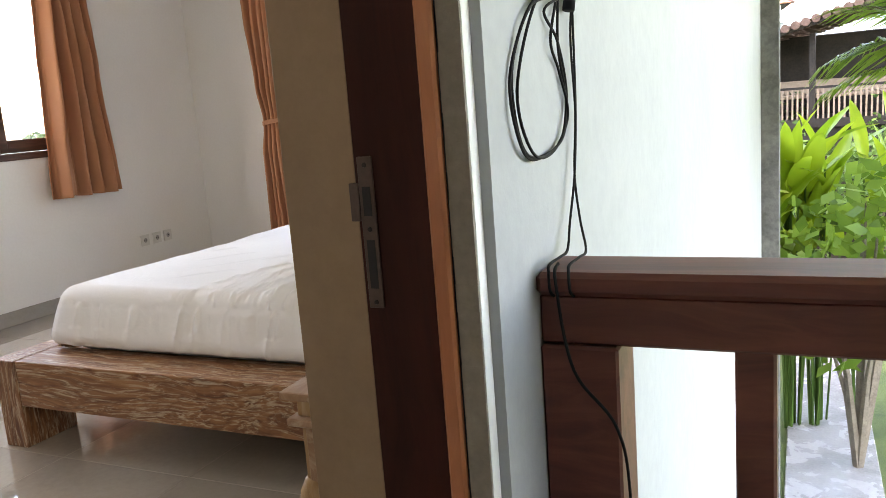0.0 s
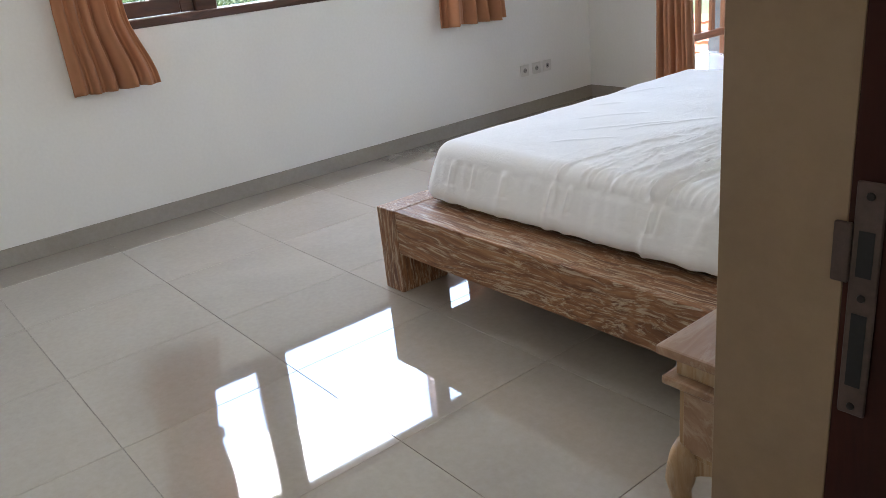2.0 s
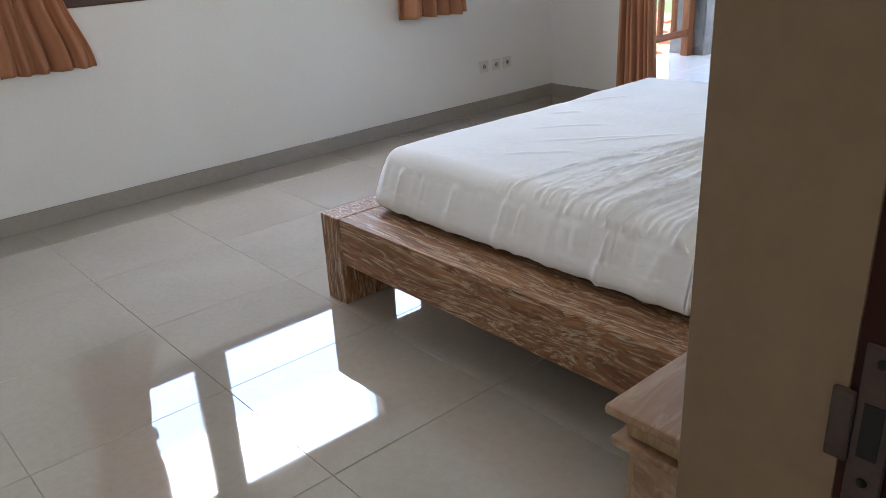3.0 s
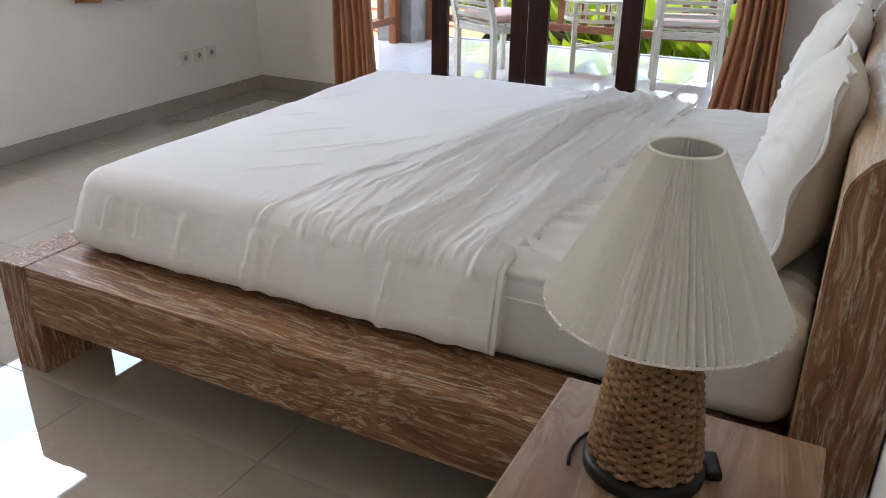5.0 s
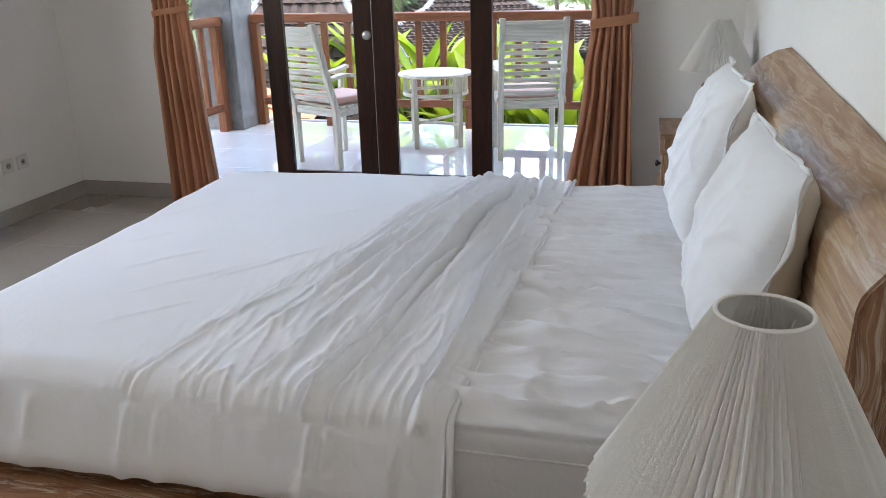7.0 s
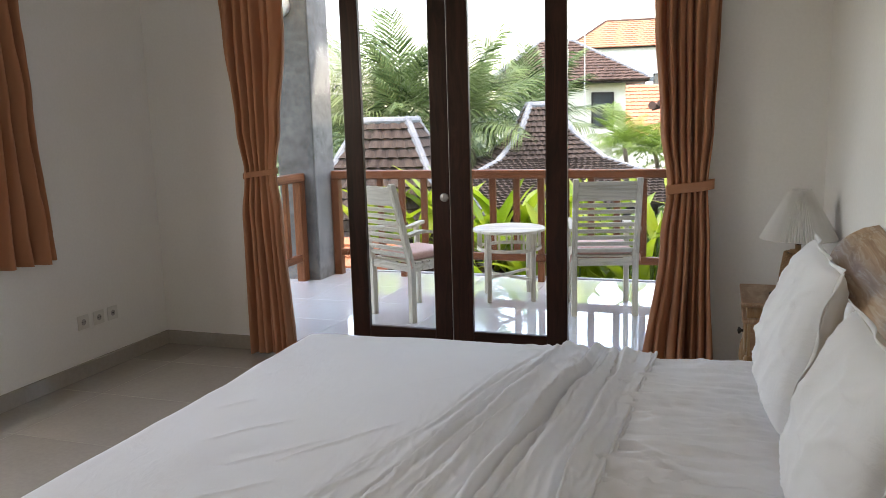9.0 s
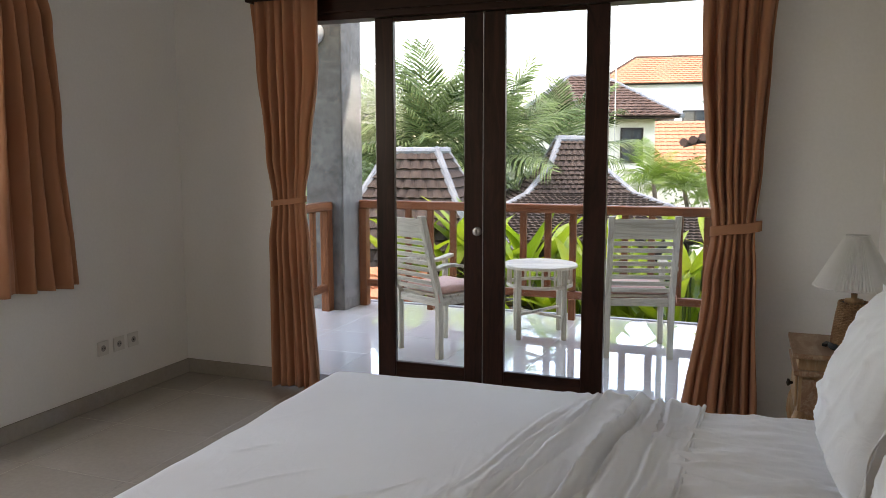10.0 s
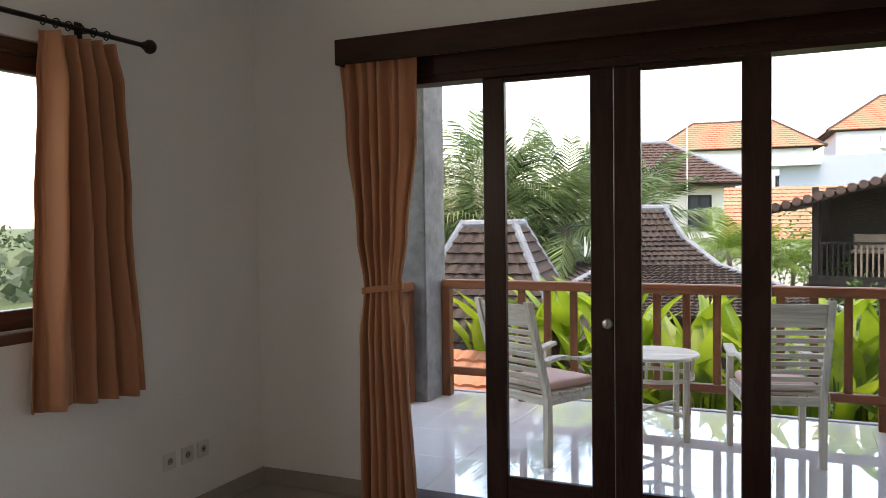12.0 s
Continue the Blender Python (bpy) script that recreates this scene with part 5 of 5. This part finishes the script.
def shrub(name, label, x, y, z0, radius, height, leaf, count, material, seed, category="shrub", group="shrubs", trunk=0.05):
    """Clumps of small leaves on a forked stem."""
    rnd = random.Random(seed)
    t = thing(name, label, category, group, m=pose(x, y, z0))
    lobes = [Vector((rnd.uniform(-0.65, 0.65) * radius, rnd.uniform(-0.65, 0.65) * radius, height * rnd.uniform(0.45, 0.9))) for _ in range(9)]
    for q in lobes:
        part("limb", tube(bmesh.new(), [(0, 0, 0), (q.x * 0.4, q.y * 0.4, q.z * 0.55), tuple(q)], trunk, 5, True, [trunk, trunk * 0.6, trunk * 0.2]), BARK, t)
    bm = bmesh.new()
    for i in range(count):
        q = rnd.choice(lobes)
        d = Vector((rnd.gauss(0, 1), rnd.gauss(0, 1), rnd.gauss(0.2, 0.8))).normalized() * rnd.uniform(0.25, 1) ** 0.5 * radius * 0.5
        p = q + d
        a = Vector((rnd.gauss(0, 1), rnd.gauss(0, 1), rnd.gauss(-0.1, 0.6))).normalized() * leaf * rnd.uniform(0.6, 1.2)
        b = a.orthogonal().normalized() * leaf * 0.22
        b.rotate(Matrix.Rotation(rnd.uniform(0, 6.28), 3, a))
        bm.faces.new([bm.verts.new(v) for v in (p, p + a * 0.45 + b, p + a, p + a * 0.45 - b)])
    part("crown", bm, material, t)
    return t


shrub("frangipani", "frangipani bush with long green leaves beside the wall", 5.15, 3.5, GROUND, 0.9, 3.3, 0.30, 420, LEAF_B, 21)
for i, (x, y, r, h) in enumerate(((1.3, 5.6, 0.9, 2.9), (2.6, 6.2, 1.0, 2.7), (3.6, 7.5, 1.2, 3.1), (5.6, 8.5, 1.3, 3.0), (4.2, 11.0, 1.3, 3.3), (3.4, 14.5, 1.5, 3.6), (6.5, 11, 1.6, 3.4), (2.6, 22, 2.0, 4.2))):
    shrub("bush", "dense dark green garden bush", x, y, GROUND, r, h, 0.16, 1100, LEAF_G, 30 + i)
FARS = ((-9, -1.5), (-11, 2.5), (-13, 6), (-15, 0.5), (-17, 4.0), (-20, 9), (-20, 2), (-24, 6), (-26, 13), (-30, 1), (-33, 9), (-36, 17), (-12, -4), (-18, -3), (-28, -4), (-40, 25), (-38, 3))
for i, (x, y) in enumerate(FARS):
    shrub("tree", "leafy tree in the fields beyond the window", x, y, GROUND, 1.5 + 0.04 * abs(x), 2.0 + 0.02 * abs(x), 0.34, 1300, FARGREEN, 60 + i, "tree", "far trees", 0.12)
for i, (x, y, z) in enumerate(((-15, 1.6, 0.6), (-24, 5.6, 1.6), (-32, 14.5, 3.0), (-36, 19.5, 2.8), (-11, -0.6, -0.3), (-14, 4.9, 0.1))):
    palm("coconut palm standing over the far trees", x, y, z, 18, 0.95 if i < 1 else 1.1, FROND, 80 + i, "far palms", 0.1, (-30, 80))


rnd = random.Random(77)
bm = bmesh.new()
for k in range(720):
    az = radians(rnd.uniform(60, 250))
    rr = rnd.uniform(48, 190)
    cx, cy, hh, rad = rr * math.cos(az), rr * math.sin(az), rnd.uniform(2.6, 4.4) + 0.008 * rr, rnd.uniform(2.0, 4.5)
    if abs(az - radians(145.5)) < 0.02 and rr < 125:
        continue
    for i in range(46):
        d = Vector((rnd.gauss(0, 1), rnd.gauss(0, 1), abs(rnd.gauss(0, 0.8)))).normalized() * rnd.uniform(0.3, 1) ** 0.5
        p = Vector((cx + d.x * rad, cy + d.y * rad, GROUND + d.z * hh))
        a = Vector((rnd.gauss(0, 1), rnd.gauss(0, 1), rnd.gauss(0, 0.7))).normalized() * rnd.uniform(0.7, 1.5)
        b = a.orthogonal().normalized() * rnd.uniform(0.25, 0.5)
        b.rotate(Matrix.Rotation(rnd.uniform(0, 6.28), 3, a))
        bm.faces.new([bm.verts.new(v) for v in (p, p + a * 0.5 + b, p + a, p + a * 0.5 - b)])
woods = part("woodland", bm, FARGREEN)
tagged(woods, "distant belt of hazy green trees beyond the fields", "trees", kind="stuff")


# ---- roofs and houses ----
def tiled(bm, a, b, c, d, tw, th, lift=0.03):
    """Rows of overlapping tiles on the patch a-b (eave) to d-c (top)."""
    a, b, c, d = (Vector(p) for p in (a, b, c, d))
    nrm = (b - a).cross(d - a).normalized()
    rows = max(1, int(((d - a).length + (c - b).length) / 2 / th))
    for j in range(rows):
        s0, s1 = j / rows, min(1, (j + 1.12) / rows)
        l0, r0, l1, r1 = a.lerp(d, s0), b.lerp(c, s0), a.lerp(d, s1), b.lerp(c, s1)
        cols = max(1, int(round(((r0 - l0).length + (r1 - l1).length) / 2 / tw)))
        for i in range(cols):
            jit = 0.006 * noise.noise(Vector((i * 0.7 + a.x, j * 0.9, a.y)))
            u0, u1 = i / cols, (i + 1) / cols
            lo, hi = [], []
            for u, e in ((u0, 0), (u0 + (u1 - u0) * 0.3, lift * 0.8), (u0 + (u1 - u0) * 0.7, lift * 0.8), (u1, 0)):
                lo.append(bm.verts.new(l0.lerp(r0, u) + nrm * (lift + e + jit)))
                hi.append(bm.verts.new(l1.lerp(r1, u) + nrm * (e * 0.6)))
            for k in range(3):
                bm.faces.new((lo[k], lo[k + 1], hi[k + 1], hi[k]))
            base = [bm.verts.new(l0.lerp(r0, u) - nrm * 0.005) for u in (u0, u1)]
            bm.faces.new((base[0], base[1], lo[3], lo[2], lo[1], lo[0]))


def ridge_line(bm, pts, r, step=0.3):
    pts = [Vector(p) for p in pts]
    for p, q in zip(pts, pts[1:]):
        n = max(1, int((q - p).length / step))
        for k in range(n):
            u, v = p.lerp(q, k / n), p.lerp(q, (k + 1.15) / n)
            tube(bm, [u, v], r, 8, True, [r * 1.12, r])


def rings_roof(name, label, cx, cy, levels, tile, ridge_m, tw, th, rr, turn=0.0, wall=None, wall_m=None, group=""):
    """A hipped roof from levels (half x, half y, height), eave first."""
    t = thing(name, label, "house", group, m=pose(cx, cy, 0, 0, 0, turn))
    bm, rd = bmesh.new(), bmesh.new()
    for (ax, ay, az), (bx, by, bz) in zip(levels, levels[1:]):
        A = [(-ax, -ay, az), (ax, -ay, az), (ax, ay, az), (-ax, ay, az)]
        B = [(-bx, -by, bz), (bx, -by, bz), (bx, by, bz), (-bx, by, bz)]
        for k in range(4):
            q = (k + 1) % 4
            tiled(bm, A[k], A[q], B[q], B[k], tw, th)
            ridge_line(rd, [A[k], B[k]], rr)
    bx, by, bz = levels[-1]
    ridge_line(rd, [(-bx, -by, bz), (bx, -by, bz)], rr)
    if by > 0.02:
        ridge_line(rd, [(-bx, by, bz), (bx, by, bz)], rr)
        ridge_line(rd, [(-bx, -by, bz), (-bx, by, bz)], rr)
        ridge_line(rd, [(bx, -by, bz), (bx, by, bz)], rr)
    ax, ay, az = levels[0]
    roof = part("roof", bm, tile, t)
    tagged(roof, kind="stuff")
    part("ridge", rd, ridge_m, roof)
    part("soffit", slab(-ax * 0.97, ax * 0.97, -ay * 0.97, ay * 0.97, az - 0.06, az - 0.02), BLACKWOOD, roof)
    if wall:
        wx, wy = wall
        part("wall", slab(-wx, wx, -wy, wy, GROUND, az - 0.06), wall_m, t)
    return t


rings_roof("garden_pavilion", "steep weathered pavilion roof with grey ridge tiles close to the balcony", -0.73, 5.75, [(2.2, 2.2, -0.75), (1.15, 1.15, -0.05), (0.70, 0.66, 0.72), (0.33, 0.28, 1.45)], GREYTILE, RIDGETILE, 0.15, 0.15, 0.05, 8, (1.5, 1.5), BLACKWOOD, "pavilions")
rings_roof("garden_pavilion", "joglo pavilion with a flared weathered roof and pale ridge tiles", 0.35, 10.6, [(2.5, 2.5, 0.02), (1.75, 1.75, 0.36), (0.95, 0.95, 0.68), (0.48, 0.46, 1.15), (0.25, 0.17, 1.66)], GREYTILE, RIDGETILE, 0.11, 0.12, 0.06, 22, (1.7, 1.7), BLACKWOOD, "pavilions")


def far_window(parent, x0, x1, y, z0, z1, frame_m):
    w = part("window", slab(x0, x1, y - 0.05, y - 0.002, z0, z1), DARKGLASS, parent)
    for e in ((x0 - 0.06, x0, z0 - 0.06, z1 + 0.06), (x1, x1 + 0.06, z0 - 0.06, z1 + 0.06), (x0, x1, z1, z1 + 0.06), (x0, x1, z0 - 0.06, z0), ((x0 + x1) / 2 - 0.03, (x0 + x1) / 2 + 0.03, z0, z1)):
        part("frame", slab(e[0], e[1], y - 0.07, y - 0.003, e[2], e[3]), frame_m, w)


h1 = rings_roof("house", "cream house with a mossy brown hipped tile roof", -1.9, 23.5, [(2.6, 2.75, 2.5), (0.55, 0.08, 3.95)], BROWNTILE, RIDGETILE, 0.24, 0.24, 0.08, 20, (1.95, 1.95), CREAM)
for x in (-1.2, 0.9):
    far_window(h1, x, x + 0.6, -1.95, 1.1, 2.1, BLACKWOOD)
h2 = rings_roof("house", "white two-storey house with a terracotta hipped roof", -1.2, 48.5, [(4.7, 3.6, 5.35), (2.3, 0.08, 7.2)], ORANGETILE, BROWNTILE, 0.34, 0.34, 0.1, 8, (4.1, 3.0), HOUSEWHITE)
for x in (-3.2, -1.4, 0.5, 2.2):
    far_window(h2, x, x + 1.3, -3.0, 2.2, 3.7, BLACKWOOD)
h3 = rings_roof("house", "white house with a steep terracotta roof and outdoor unit", 7.3, 50, [(3.6, 3.6, 6.2), (0.4, 0.08, 8.4)], ORANGETILE, BROWNTILE, 0.34, 0.34, 0.1, 5, (3.1, 3.1), HOUSEWHITE)
acu = part("outdoor_unit", slab(-0.9, 0.1, -3.45, -3.11, 5.1, 5.8, 0.03), HOUSEWHITE, h3)
bm = bmesh.new()
lathe(bm, [(0.05, 0), (0.27, 0), (0.27, 0.02), (0.05, 0.03)], 24)
bmesh.ops.transform(bm, matrix=pose(-0.35, -3.452, 5.45, 90), verts=bm.verts)
part("fan_grille", bm, BLACKWOOD, acu)
h4 = thing("house", "flat-roofed blue-grey house block", "house", m=pose(5.6, 41.5, 0))
part("wall", slab(-3.9, 5, -1.5, 1.5, GROUND, 4.4), BLUEGREY, h4)
part("canopy_slab", slab(-4.6, -2.0, -2.2, 1.4, 3.95, 4.15), HOUSEWHITE, h4)
h5 = thing("house", "low house under a long terracotta tile slope", "house", m=pose(1.6, 31, 0, 0, 0, 12))
bm = bmesh.new()
tiled(bm, (-4.2, -2.6, 0.55), (5.5, -2.6, 0.55), (5.5, 0.4, 2.65), (-4.2, 0.4, 2.65), 0.26, 0.26)
rf = part("roof", bm, ORANGETILE, h5)
bm = bmesh.new()
prism(bm, [(-2.5, 0.5), (0.4, 2.6), (0.4, 0.5)], 0, -4.15, 5.45)
part("gable", bm, CREAM, h5)
part("wall", slab(-4.0, 5.3, -2.2, 0.4, GROUND, 0.48), CREAM, h5)

pav = thing("timber_house", "blackened timber house with a slatted veranda and scalloped eave", "house", m=pose(2.95, 13.6, 0, 0, 0, -8))
part("floor", slab(0, 6.2, 0, 4, 0.12, 0.3), BLACKWOOD, pav)
part("wall", slab(0.05, 6.2, 2.2, 2.35, 0.3, 2.1), BLACKWOOD, pav)
part("wall", slab(0.0, 6.2, 0.1, 3.9, GROUND, 0.119), BLACKWOOD, pav)
part("wall", slab(0.02, 0.1, 1.0, 2.2, 0.3, 2.0), BLACKWOOD, pav)
for x in (0.05, 1.75, 3.4, 5.0):
    part("post", slab(x, x + 0.11, 0.05, 0.16, 0.3, 2.05), BLACKWOOD, pav)
part("handrail", slab(0.05, 6.2, 0.07, 0.13, 0.92, 0.97), BLACKWOOD, pav)
PALEBROWN = plain("pale_worn_timber", (0.16, 0.11, 0.07), (0.28, 0.20, 0.14), 20, 2, 0.7, 0.2)
for k in range(60):
    part("baluster", slab(0.2 + 0.1 * k, 0.235 + 0.1 * k, 0.085, 0.115, 0.3, 0.919), BLACKWOOD if k < 6 else PALEBROWN, pav)
be = part("bench", slab(0.7, 3.2, 0.5, 1.0, 0.72, 0.8, 0.02), PALEBROWN, pav)
part("bench_back", slab(0.7, 3.2, 0.98, 1.04, 0.8, 1.1, 0.02), PALEBROWN, be)
bm = bmesh.new()
tiled(bm, (-0.75, 3.6, 1.60), (-0.75, -0.6, 1.60), (7.5, -0.6, 3.75), (7.5, 3.6, 3.75), 0.2, 0.2)
part("roof", bm, BROWNTILE, pav)
for k in range(44):
    bm = bmesh.new()
    x0 = -0.7 + 0.19 * k
    lathe(bm, [(0.001, 0), (0.085, 0), (0.085, 0.06), (0.001, 0.06)], 10)
    bmesh.ops.transform(bm, matrix=pose(x0, -0.6, 1.60 + 0.2606 * (x0 + 0.75), 90), verts=bm.verts)
    part("eave_tile", bm, BROWNTILE, pav)
bm = bmesh.new()
prism(bm, [(-0.72, 1.50), (-0.72, 1.57), (7.4, 3.69), (7.4, 3.62)], 1, -0.57, -0.5)
part("rake_board", bm, BLACKWOOD, pav)
mast = thing("antenna_mast", "thin steel antenna mast above the roofs", "antenna", m=pose(0.45, 15.0, GROUND))
part("pole", tube(bmesh.new(), [(0, 0, 0), (0, 0, 8.0)], 0.013, 8), STEEL, mast)
part("whip", tube(bmesh.new(), [(0, 0, 8.0), (0, 0, 9.2)], 0.006, 6), STEEL, mast)
fh = thing("house", "white villa with a grey hipped roof among far trees", "house", m=pose(-108, 72, 0, 0, 0, 58))
part("wall", slab(-3, 3, -2.5, 2.5, GROUND, 1.9), HOUSEWHITE, fh)
bm = bmesh.new()
tiled(bm, (-3.6, -3.1, 1.9), (3.6, -3.1, 1.9), (0.8, 0, 3.8), (-0.8, 0, 3.8), 0.3, 0.3)
tiled(bm, (3.6, 3.1, 1.9), (-3.6, 3.1, 1.9), (-0.8, 0, 3.8), (0.8, 0, 3.8), 0.3, 0.3)
tiled(bm, (-3.6, 3.1, 1.9), (-3.6, -3.1, 1.9), (-0.8, 0, 3.8), (-0.8, 0.05, 3.8), 0.3, 0.3)
tiled(bm, (3.6, -3.1, 1.9), (3.6, 3.1, 1.9), (0.8, 0.05, 3.8), (0.8, 0, 3.8), 0.3, 0.3)
part("roof", bm, RIDGETILE, fh)
for x in (-2.2, -0.4, 1.4):
    far_window(fh, x, x + 0.8, -2.5, 0.0, 1.4, BLACKWOOD)
lowroof = thing("terracotta_roof", "low terracotta roof slope beside the balcony", "roof", m=pose(-0.9, 3.2, 0))
bm = bmesh.new()
tiled(bm, (-2.6, -0.9, -1.0), (0.9, -0.9, -1.0), (0.9, 1.2, 0.05), (-2.6, 1.2, 0.05), 0.2, 0.2)
part("tiles", bm, ORANGETILE, lowroof)
part("wall", slab(-2.5, 0.8, -0.5, 1.1, GROUND, -1.05), CREAM, lowroof)


# ---- floor tiles ----
def lay(parent, name, x0, x1, y0, y1, material, gap=0.0018):
    """Square 0.6 m tiles on one grid, cut at the edges; whole tiles share a mesh."""
    whole = {}
    gx0, gy0 = 2.11 - 0.6 * 10, -3.975 - 0.6 * 10
    for i in range(30):
        for j in range(30):
            a, b = max(x0, gx0 + 0.6 * i), min(x1, gx0 + 0.6 * (i + 1))
            c, d = max(y0, gy0 + 0.6 * j), min(y1, gy0 + 0.6 * (j + 1))
            if b - a < 0.02 or d - c < 0.02:
                continue
            key = (round(b - a, 3), round(d - c, 3))
            if key not in whole:
                w, h = key
                bm = slab(-w / 2 + gap / 2, w / 2 - gap / 2, -h / 2 + gap / 2, h / 2 - gap / 2, -0.0038, 0.0, 0.0008)
                me = bpy.data.meshes.new(name)
                bm.to_mesh(me)
                bm.free()
                me.materials.append(material)
                whole[key] = me
            shared(name, whole[key], parent, pose((a + b) / 2, (c + d) / 2, 0))


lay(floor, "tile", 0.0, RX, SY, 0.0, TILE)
lay(sill, "tile", RX, 4.26, E0, E1, TILE)
lay(balc, "tile", -0.35, 4.25, 0.16, BY, BTILE)
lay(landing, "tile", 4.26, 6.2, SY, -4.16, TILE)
